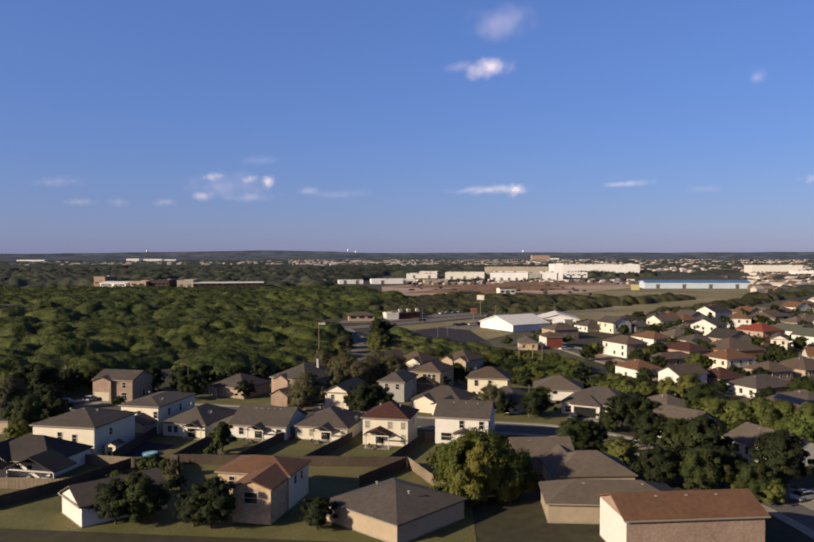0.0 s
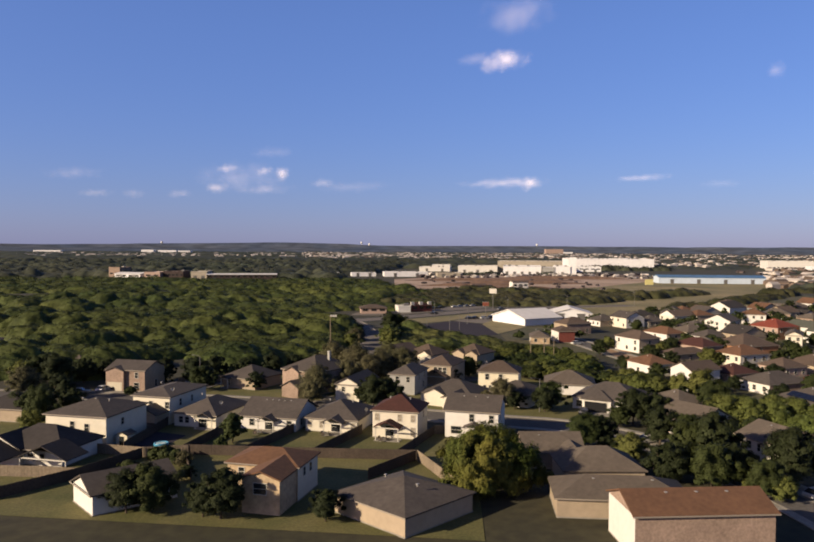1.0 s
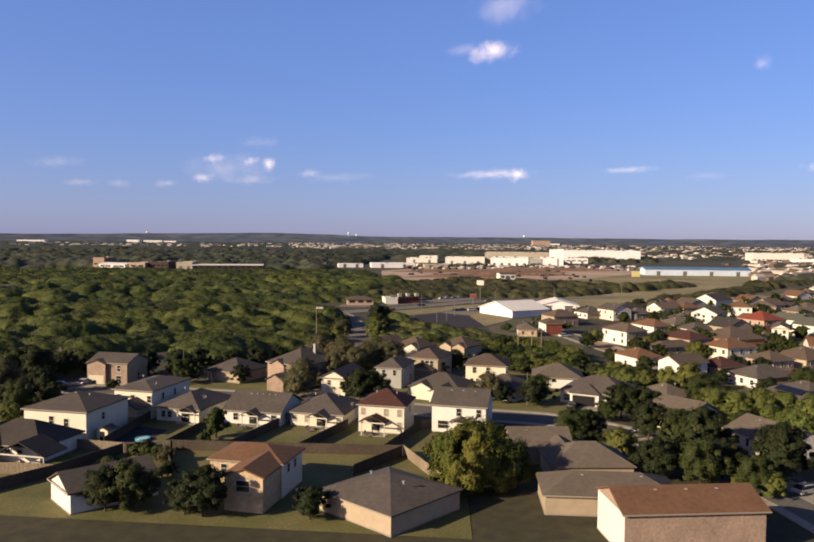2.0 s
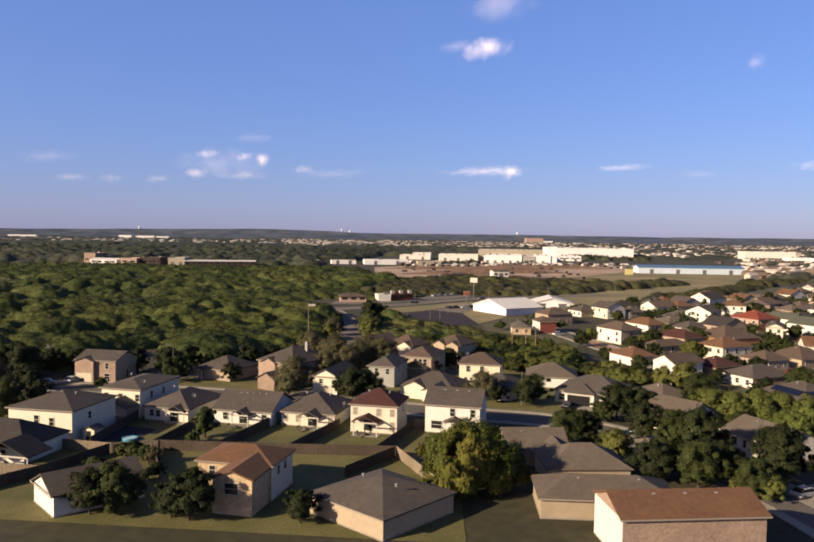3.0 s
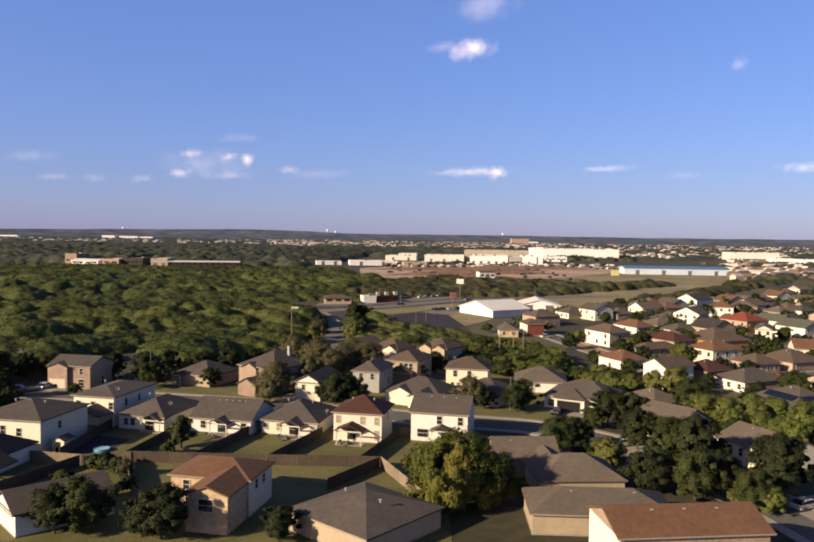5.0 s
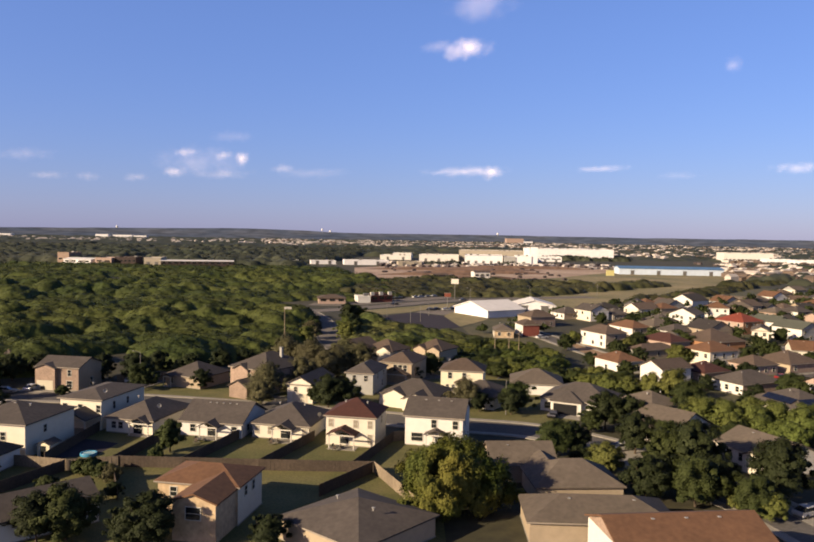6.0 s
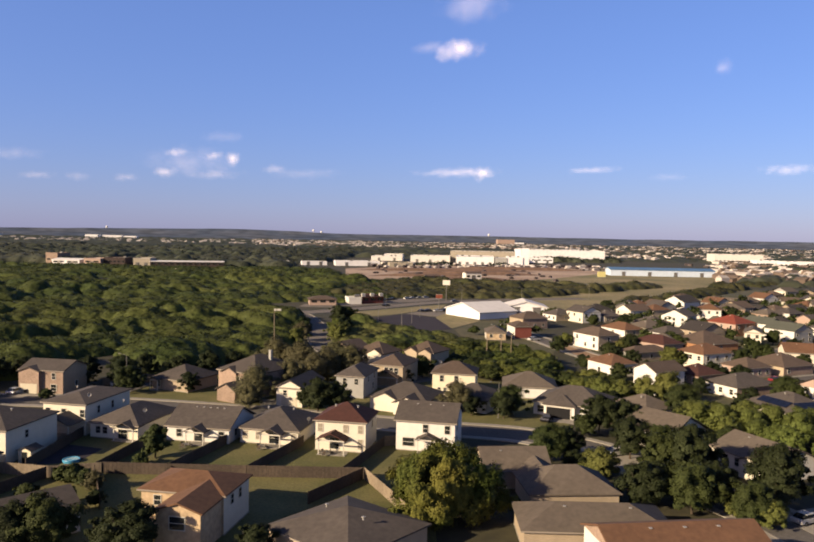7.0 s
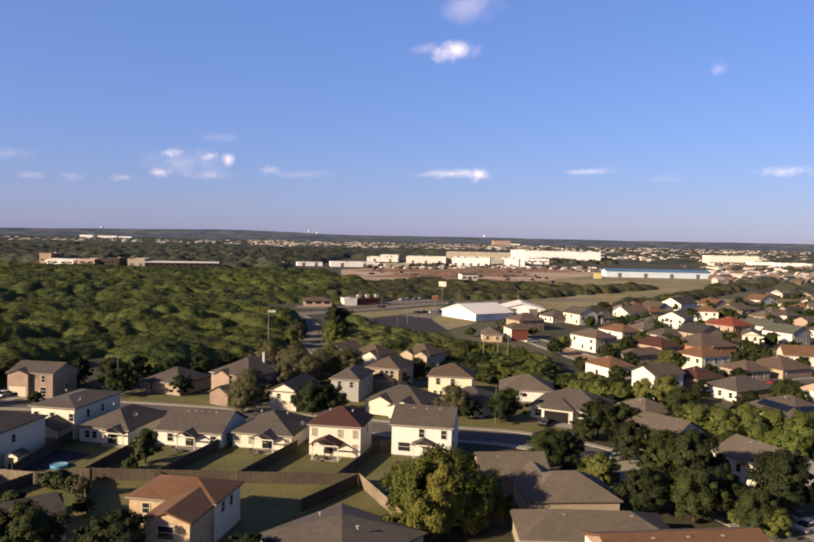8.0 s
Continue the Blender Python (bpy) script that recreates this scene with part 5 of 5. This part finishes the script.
# far suburb: roofs and walls too many to count
def far_roofs(seed, count, fn, material, label):
    rng = np.random.default_rng(seed)
    quads = []
    for _ in range(count):
        x, y, s = fn(rng)
        w, d, h = s * rng.uniform(.7, 2.2), s * rng.uniform(.6, 1.2), s * rng.uniform(.3, .55)
        a = radians(20 + rng.choice((0, 90)) + rng.uniform(-8, 8))
        c, sn = math.cos(a), math.sin(a)
        p = [(x + c * u - sn * v, y + sn * u + c * v) for u, v in ((0, 0), (w, 0), (w, d), (0, d))]
        for i in range(4):
            q, r = p[i], p[(i + 1) % 4]
            quads.append([(*q, 0), (*r, 0), (*r, h), (*q, h)])
        m0, m1 = ((p[0][0] + p[3][0]) / 2, (p[0][1] + p[3][1]) / 2, h * 1.5), ((p[1][0] + p[2][0]) / 2, (p[1][1] + p[2][1]) / 2, h * 1.5)
        quads += [[(*p[0], h), (*p[1], h), m1, m0], [(*p[2], h), (*p[3], h), m0, m1], [(*p[1], h), (*p[2], h), m1, m1], [(*p[3], h), (*p[0], h), m0, m0]]
    tagged(part("far_suburb", quads_mesh("far_suburb", np.array(quads), material), None, None), label, "suburb", kind="stuff")


PALEFAR = surface("far_pale_walls", (0.70, 0.64, 0.60), 0.9, 0.15, 0.02, 0.01, island=0.35)
ROOFFAR = surface("far_brown_roofs", (0.20, 0.15, 0.12), 0.95, 0.15, 0.02, 0.01, island=0.4)


def right_band(rng):
    q = rng.uniform(-.12, .66)
    y = rng.uniform(2150 if q < .26 else 1350, 4000)
    return q * y, y, 8.5


def left_band(rng):
    y = rng.uniform(2300, 3400)
    return rng.uniform(-.5, .05) * y, y, 9


def mid_band(rng):
    y = rng.uniform(640, 1250)
    return rng.uniform(.52, .68) * y, y, 9


far_roofs(31, 1500, right_band, PALEFAR, "pale walls and roofs of the far suburb")
far_roofs(32, 900, right_band, ROOFFAR, "brown roofs of the far suburb")
far_roofs(33, 260, left_band, PALEFAR, "pale specks of far houses among woods")
far_roofs(34, 60, mid_band, PALEFAR, "pale far houses at the estate's edge")
far_roofs(35, 110, mid_band, ROOFFAR, "brown far houses at the estate's edge")


# hills that close the view
def hills():
    n = 90
    pts, faces = [], []
    for i in range(n + 1):
        a = radians(-42 + 84 * i / n)
        x, y = 4650 * math.sin(a), 4650 * math.cos(a)
        bump = 17 * math.exp(-((i - 37) / 5.0) ** 2) + 7 * math.exp(-((i - 29) / 6.0) ** 2) + 3.5 * noise.noise((i * .3, 1.7, 0)) + 1.6 * noise.noise((i * 1.3, 4.7, 0))
        for f, z in ((.90, -2), (.97, 24 + bump * .5), (1.0, 42 + bump), (1.03, -2)):
            pts.append((x * f, y * f, z))
    for i in range(n):
        for k in range(3):
            faces.append((i * 4 + k, i * 4 + k + 1, i * 4 + k + 5, i * 4 + k + 4))
    tagged(part("backdrop", solid(pts, faces), FARHILL, None), "low wooded horizon hills with blue haze in their colour", "hills", kind="structure")


hills()


# ---------------------------------------------------------------- clouds: soft puffs very far off
def cloud_material(seed, soft, aspect):
    m = bpy.data.materials.new("cloud_vapour")
    m.use_nodes = True
    nt = m.node_tree
    nt.nodes.remove(nt.nodes["Principled BSDF"])
    out = nt.nodes["Material Output"]
    co = nt.nodes.new("ShaderNodeTexCoord")
    ln = nt.nodes.new("ShaderNodeVectorMath")
    ln.operation = "LENGTH"
    nt.links.new(co.outputs["Object"], ln.inputs[0])
    no = nt.nodes.new("ShaderNodeTexNoise")
    no.noise_dimensions = "4D"
    no.inputs["W"].default_value, no.inputs["Scale"].default_value, no.inputs["Detail"].default_value = seed, 1.5, 2.5
    mp = nt.nodes.new("ShaderNodeMapping")
    mp.inputs["Scale"].default_value = (aspect * .8, .8, 1)
    nt.links.new(co.outputs["Object"], mp.inputs["Vector"])
    nt.links.new(mp.outputs[0], no.inputs["Vector"])
    a = nt.nodes.new("ShaderNodeMath")
    a.operation = "MULTIPLY_ADD"
    a.inputs[1].default_value = 1.05
    nt.links.new(no.outputs["Fac"], a.inputs[0])
    sub = nt.nodes.new("ShaderNodeMath")
    sub.operation = "MULTIPLY"
    sub.inputs[1].default_value = -1.0
    nt.links.new(ln.outputs["Value"], sub.inputs[0])
    nt.links.new(sub.outputs[0], a.inputs[2])
    r = nt.nodes.new("ShaderNodeMapRange")
    r.interpolation_type = "SMOOTHSTEP"
    r.inputs["From Min"].default_value, r.inputs["From Max"].default_value = -.30, 0.95
    r.inputs["To Max"].default_value = soft
    nt.links.new(a.outputs[0], r.inputs["Value"])
    d = nt.nodes.new("ShaderNodeBsdfDiffuse")
    d.inputs["Color"].default_value = (0.68, 0.65, 0.70, 1)
    t = nt.nodes.new("ShaderNodeBsdfTransparent")
    mix = nt.nodes.new("ShaderNodeMixShader")
    nt.links.new(r.outputs["Result"], mix.inputs["Fac"])
    nt.links.new(t.outputs[0], mix.inputs[1])
    nt.links.new(d.outputs[0], mix.inputs[2])
    nt.links.new(mix.outputs[0], out.inputs["Surface"])
    return m


CLOUDS = ((671, 1140, 190, 70, 0.70), (500, 1150, 130, 44, 0.16), (680, 396, 330, 36, 0.38), (838, 396, 90, 46, 0.56), (-1015, 470, 95, 30, 0.34), (-1080, 352, 85, 34, 0.38),
          (-790, 345, 200, 34, 0.20), (-787, 456, 70, 30, 0.36), (-680, 440, 56, 46, 0.60), (-930, 420, 360, 100, 0.14), (1525, 432, 200, 26, 0.26), (2821, 469, 190, 36, 0.26),
          (-433, 387, 90, 30, 0.22), (-250, 362, 280, 40, 0.09))
# the (745, 1420) puff is added as a blurred double of the main cloud
CLOUDS += ((2361, 1102, 60, 50, 0.20), (-1818, 317, 120, 26, 0.18), (-1582, 315, 80, 30, 0.14), (-1300, 316, 90, 30, 0.17), (-1950, 440, 200, 40, 0.12), (-740, 572, 180, 40, 0.10),
           (745, 1420, 260, 120, 0.22), (2030, 400, 160, 26, 0.08))
for i, (cx, cz, w, h, dens) in enumerate(CLOUDS):
    bm = bmesh.new()
    bmesh.ops.create_grid(bm, x_segments=2, y_segments=2, size=1.0)
    ob = part("cloud", bm, cloud_material(3.7 * i, dens, min(w / h, 5)), None)
    e = Vector((-1, 0, 37))
    p = e + Vector((cx, 4600, cz)) * (4700 / Vector((cx, 4600, cz)).length)
    back = (e - p).normalized()
    face = (back + Vector((math.cos(radians(SUN_TO)), math.sin(radians(SUN_TO)), 0))).normalized()
    ob.matrix_world = look(p, p - face) @ Matrix.Diagonal((w * 1.15 / max(.5, face.dot(back)), h * 1.3, 1, 1))
    tagged(ob, "small white fair-weather cloud", "cloud", kind="structure")


# vans, trailers and stacked goods round the far halls
def yard_goods(rng):
    if rng.random() < .7:
        return rng.uniform(30, 330), rng.uniform(860, 975), 4.5
    return rng.uniform(520, 700), rng.uniform(960, 1110), 4.5


def site_goods(rng):
    return rng.uniform(20, 200), rng.uniform(620, 850), 3.0


GOODSDARK = surface("dark_yard_goods", (0.10, 0.08, 0.08), 0.8, 0.2, 0.1, 0.02, island=0.5)
far_roofs(41, 150, yard_goods, PALEFAR, "pale vans and trailers round the industrial halls")
far_roofs(42, 120, yard_goods, GOODSDARK, "dark vehicles and goods round the industrial halls")
far_roofs(43, 50, site_goods, GOODSDARK, "machines and stacked goods on the building site")


# ---------------------------------------------------------------- vehicles
PAINT = {"white": surface("white_car_paint", (0.75, 0.75, 0.74), 0.25, 0.03, spec=0.5), "dark": surface("black_car_paint", (0.02, 0.02, 0.024), 0.2, 0.05, spec=0.5),
         "silver": surface("silver_car_paint", (0.40, 0.41, 0.42), 0.3, 0.04, metal=0.5), "red": surface("red_car_paint", (0.30, 0.03, 0.03), 0.25, 0.04, spec=0.5)}


def car(x, y, ang, paint, label, pickup=False, group=""):
    """A parked car: shaped body, glass cabin, lights and four wheels. Its nose points along +x."""
    c = thing("car", x, y, ang, label, "car", group)
    key = "pickup" if pickup else "saloon"

    def profile(points, half, taper):
        bm = bmesh.new()
        a = [bm.verts.new((px, -half + (taper if pz > .95 else 0), pz)) for px, pz in points]
        b = [bm.verts.new((px, half - (taper if pz > .95 else 0), pz)) for px, pz in points]
        bm.faces.new(a)
        bm.faces.new(b[::-1])
        for k in range(len(a)):
            bm.faces.new((a[k], b[k], b[(k + 1) % len(a)], a[(k + 1) % len(a)]))
        return bm
    body = [(-2.3, .35), (2.25, .35), (2.35, .55), (2.25, .82), (1.1, .95), (-2.25, .95), (-2.35, .7)]
    part("body", shared(("car_body", key, paint), lambda: (profile(body, .88, .06), PAINT[paint])), None, c)
    cab = [(.95, .95), (.25, 1.48), (-.5, 1.5), (-.75, .95)] if pickup else [(1.0, .95), (.3, 1.42), (-1.2, 1.44), (-2.0, .95)]
    part("cabin", shared(("car_cabin", key), lambda: (profile(cab, .80, .12), GLASS)), None, c, "dark tinted glass cabin")
    top = [(.22, 1.46), (-.48, 1.47), (-.48, 1.53), (.22, 1.52)] if pickup else [(.28, 1.41), (-1.18, 1.43), (-1.15, 1.49), (.24, 1.47)]
    part("car_roof", shared(("car_roof", key, paint), lambda: (profile(top, .72, 0), PAINT[paint])), None, c)
    for wx in (-1.4, 1.4):
        for wy in (-.8, .8):
            def tyre():
                bm = bmesh.new()
                tube(bm, [(0, -.11, 0), (0, -.09, 0), (0, .09, 0), (0, .11, 0)], [.28, .33, .33, .28], 14)
                return bm, RUBBER

            def rim():
                bm = bmesh.new()
                tube(bm, [(0, -.12, 0), (0, .12, 0)], [.2, .2], 10)
                return bm, STEEL
            w = part("wheel", shared(("tyre",), tyre), None, c)
            w.matrix_local = pose(wx, wy, .33)
            part("rim", shared(("rim",), rim), None, w)
    for wy in (-.6, .6):
        part("headlight", shared(("headlight",), lambda: (boxes((-.05, -.17, -.07, .04, .17, .07)), TRIM)), None, c).matrix_local = pose(2.31, wy, .68)
    return c


car(61.4, 94.2, 22, "white", "white saloon car parked on a driveway")
car(64.6, 92.8, 20, "silver", "silver saloon car parked on a driveway")
car(46.0, 114.2, 75, "silver", "silver saloon car on the driveway between the oaks")
car(47.0, 125.4, 20, "white", "white saloon car beside the oaks")
car(41.0, 149.6, 60, "dark", "black pickup parked before the open garage", True)
car(-54.2, 184.2, 16, "white", "white car parked by the side street")
car(-74.6, 175.2, 75, "white", "white car on the brick house driveway")
car(-70.6, 176.0, 10, "dark", "dark car before the brick house")
car(-79.0, 171.6, 4, "silver", "silver car parked along the street")
car(-84.5, 175.6, 30, "dark", "dark car parked along the street")
for x, y, a, p in ((36, 440, 40, "white"), (39.5, 443, 40, "white"), (44, 446, 42, "silver"), (48, 449, 40, "white"), (20, 427, 40, "dark"), (23.5, 429.5, 44, "dark"), (27, 433, 40, "dark"), (21, 394, 43, "dark"), (-20.5, 343, 108, "dark"), (45.5, 368, 20, "white"), (41, 368.5, 20, "dark"), (49.5, 371, 20, "dark"), (37.5, 366, 24, "dark"), (62, 424, 30, "silver")):
    car(x, y, a, p, "%s car in the shops' parking area" % p, group="cars at the shops")
crnd = random.Random(8)
for cx, cy in centres[6:]:
    if crnd.random() < .28:
        a = crnd.choice((20, 110))
        px, py = cx + 10.0 * math.cos(radians(-70)), cy + 10.0 * math.sin(radians(-70))
        if all((px - qx) ** 2 + (py - qy) ** 2 > 80 for qx, qy in centres):
            p = crnd.choice(("white", "dark", "silver", "white", "red"))
            car(px, py, a, p, "%s car parked before an estate house" % p, group="cars of the estate")


# ---------------------------------------------------------------- garden things
def pool(x, y):
    p = thing("pool", x, y, 0, "round blue above-ground pool in the shaded garden", "pool")
    bm = bmesh.new()
    r, n = 1.3, 28
    rings = [[bm.verts.new((q * math.cos(2 * math.pi * k / n), q * math.sin(2 * math.pi * k / n), z)) for k in range(n)] for q, z in ((r, 0), (r + .05, .45), (r + .02, .52), (r - .12, .52), (r - .12, .1))]
    for lo, hi in zip(rings, rings[1:]):
        for k in range(n):
            bm.faces.new((lo[k], lo[(k + 1) % n], hi[(k + 1) % n], hi[k]))
    part("liner", bm, BLUEPVC, p)
    bm = bmesh.new()
    bm.faces.new([bm.verts.new(((r - .12) * math.cos(2 * math.pi * k / n), (r - .12) * math.sin(2 * math.pi * k / n), .44)) for k in range(n)])
    part("water", bm, WATER, p)


pool(-44.3, 123.4)


def shed(x, y, ang):
    s = thing("garden_shed", x, y, ang, "small cream garden shed with a dark roof", "shed")
    part("wall", wall_bm(0, 0, 2.2, 2.6, 2.1, "gable_y", 24), WALL["yellow"], s)
    part("roof", roof_bm(0, 0, 2.2, 2.6, 2.1, "gable_y", 24, .25, .1), ROOF["grey"], s)
    part("door", boxes((.65, -.05, .05, 1.55, -.004, 1.9)), GLASS, s)


shed(-52.2, 122.6, -14)


def patio_set(x, y, ang):
    t = thing("patio_table", x, y, ang, "round dark patio table on the back lawn", "table")
    bm = bmesh.new()
    tube(bm, [(0, 0, .70), (0, 0, .74)], [.6, .6], 16)
    part("tabletop", bm, STEEL, t)
    bm = bmesh.new()
    tube(bm, [(0, 0, 0), (0, 0, .06), (0, 0, .08), (0, 0, .7)], [.3, .3, .05, .05], 10)
    part("pedestal", bm, STEEL, t)
    for a in (20, 140, 250):
        c = thing("patio_chair", x + 1.05 * math.cos(radians(a)), y + 1.05 * math.sin(radians(a)), a - 90, "dark metal patio chair on the back lawn", "chair", "chairs round the patio table")
        part("seat", boxes((-.25, -.25, .42, .25, .25, .46)), WOOD, c)
        part("backrest", boxes((-.25, -.27, .46, .25, -.22, .95)), WOOD, c)
        for lx in (-.22, .22):
            for ly in (-.22, .22):
                part("leg", boxes((lx - .02, ly - .02, 0, lx + .02, ly + .02, .42)), STEEL, c)


patio_set(-3.6, 126.3, 0)
patio_set(-14.8, 130.0, 0)
patio_set(-28.0, 131.2, 0)


# ---------------------------------------------------------------- poles, lamps and signs
def street_lamp(x, y, h, ang, label, arm=1.8):
    s = thing("street_lamp", x, y, ang, label, "street lamp")
    bm = bmesh.new()
    tube(bm, [(0, 0, 0), (0, 0, h)], [.11, .07], 8)
    part("pole", bm, STEEL, s)
    bm = bmesh.new()
    tube(bm, [(0, 0, h - .1), (arm * .5, 0, h + .25), (arm, 0, h + .3)], [.035, .035, .03], 6)
    part("arm", bm, STEEL, s)
    bm = boxes((arm - .1, -.12, h + .24, arm + .5, .12, h + .36))
    part("lamp_head", bm, STEEL, s)


street_lamp(31.2, 151.4, 7.5, 200, "slim grey street lamp on the kerb")
street_lamp(-51.8, 180.6, 8.0, 160, "slim grey street lamp at the side street")
for x, y in ((22, 296), (28, 318), (34, 342), (14, 326)):
    street_lamp(x, y, 7.5, 40, "pale lamp post in the dark parking lot")
for x, y in ((20, 373), (62, 398), (100, 420), (150, 452)):
    street_lamp(x, y, 9.0, 115, "tall lamp post along the main road", 2.4)


def flood_pole(x, y, h):
    p = thing("floodlight_pole", x, y, 0, "tall wooden pole with white floodlights above the wood", "light pole")
    bm = bmesh.new()
    tube(bm, [(0, 0, 0), (.1, 0, h * .5), (0, 0, h)], [.2, .17, .12], 8)
    part("pole", bm, PALEWOOD, p)
    part("crossarm", boxes((-.1, -.06, h - .5, 2.2, .06, h - .35)), PALEWOOD, p)
    for dx in (.0, .8, 1.5):
        part("floodlight", boxes((dx, -.4, h - .3, dx + .65, .1, h + .35)), TRIM, p)


flood_pole(-22.2, 231.6, 14.0)
for x, y, h in ((42.0, 221, 7.6), (46.4, 221.5, 8.2), (49.6, 222, 8.4)):
    p = thing("utility_pole", x, y, 10, "bare grey wooden utility pole among trees", "utility pole")
    bm = bmesh.new()
    tube(bm, [(0, 0, 0), (0, 0, h)], [.15, .11], 8)
    part("pole", bm, PALEWOOD, p)
    part("crossarm", boxes((-.9, -.05, h - .6, .9, .05, h - .48)), PALEWOOD, p)


def pole_sign(x, y, ang, h, w, d, material, label):
    s = thing("pole_sign", x, y, ang, label, "sign")
    bm = bmesh.new()
    tube(bm, [(0, 0, 0), (0, 0, h)], [.22, .2], 10)
    part("pole", bm, STEEL, s)
    part("panel", boxes((-w / 2, -.25, h - d, w / 2, .25, h)), material, s)
    part("panel_frame", boxes((-w / 2 - .1, -.2, h, w / 2 + .1, .2, h + .12), (-w / 2 - .1, -.2, h - d - .12, w / 2 + .1, .2, h - d)), TRIM, s)


pole_sign(47, 376, 10, 8.0, 3.2, 1.9, SIGNRED, "tall red shop sign on a steel pole")
pole_sign(58, 430, -25, 12.0, 4.4, 2.6, TRIM, "tall white roadside sign board on a steel pole")
pole_sign(241, 690, 5, 7.0, 8.0, 5.0, SIGNYEL, "yellow roadside sign panel in the dry field")


# solar panels on the cream house's roof
def solar_panels(x, y, ang):
    s = thing("solar_array", x, y, ang, "dark blue solar panels lying on the grey roof", "solar panels", z=0)
    for face in range(2):
        for i in range(5):
            for j in range(2):
                def cell():
                    return boxes((0, 0, 0, 1.55, 1.0, .05)), SOLAR
                ob = part("solar_panel", shared(("solar_panel",), cell), None, s)
                if face == 0:
                    ob.matrix_local = pose(2.2 + 1.62 * i, .75 + 1.05 * j * .906, 3.02 + (.75 + 1.05 * j * .906 + .4) * .466, 25, 0, 0)
                else:
                    ob.matrix_local = pose(.75 + 1.05 * j * .906, 11.0 - 1.62 * i, 3.02 + (.75 + 1.05 * j * .906 + .4) * .466, 0, 0, -90) @ pose(0, 0, 0, 25, 0, 0)


solar_panels(89.9, 143.0, 13)


SPOIL = surface("dark_spoil_earth", (0.24, 0.155, 0.115), 0.95, 0.25, 0.2, 0.03)


# long banks of graded earth on the building site
def bank(x, y, ang, length, width, h):
    n = 24
    pts, faces = [], []
    for i in range(n + 1):
        u = length * i / n
        e = min(1, 4 * i / n, 4 * (n - i) / n)
        hh = h * e * (1 + .25 * noise.noise((x + u * .07, y, 2)))
        for v, z in ((-width / 2, -.2), (-width * .2, hh * .9), (width * .15, hh), (width / 2, -.2)):
            pts.append((u, v + 1.5 * noise.noise((x + u * .05, y, v)), z))
    for i in range(n):
        for k in range(3):
            faces.append((i * 4 + k, i * 4 + k + 1, i * 4 + k + 5, i * 4 + k + 4))
    b = part("earth_bank", solid(pts, faces), SPOIL, None)
    b.matrix_world = pose(x, y, 0, 0, 0, ang)
    tagged(b, "long low bank of bare brown earth", "earth bank")


for args in ((20, 690, 4, 110, 10, 2.6), (50, 735, 2, 150, 12, 3.4), (10, 800, 2, 200, 12, 3.0), (60, 640, 6, 90, 9, 2.4), (110, 860, 0, 170, 12, 3.4), (90, 780, 0, 60, 14, 4)):
    bank(*args)


# satellite dishes on the roofs of the garden row
def satellite_dish(x, y, z, ang):
    d = thing("satellite_dish", x, y, ang, "small grey satellite dish on a shingle roof", "satellite dish", "roof dishes", z=z)
    bm = bmesh.new()
    tube(bm, [(0, 0, -.3), (0, 0, .45)], [.03, .03], 6)
    part("mast", bm, STEEL, d)
    bm = bmesh.new()
    rings = [[bm.verts.new((r * math.cos(k * .5236), -.05 - q, .5 + r * math.sin(k * .5236))) for k in range(12)] for r, q in ((.04, -.06), (.2, -.03), (.36, .04), (.38, .03), (.2, -.05))]
    for lo, hi in zip(rings, rings[1:]):
        for k in range(12):
            bm.faces.new((lo[k], lo[(k + 1) % 12], hi[(k + 1) % 12], hi[k]))
    bm.faces.new(rings[0])
    part("reflector", bm, CHROME, d)
    bm = bmesh.new()
    tube(bm, [(0, -.05, .2), (0, -.4, .45)], [.015, .015], 5)
    part("feed_arm", bm, STEEL, d)


satellite_dish(-6.9, 133.6, 3.95, 30)
satellite_dish(-47.6, 142.0, 6.4, 20)
satellite_dish(-37.2, 140.5, 3.9, 20)
satellite_dish(22.5, 178.4, 6.7, 20)
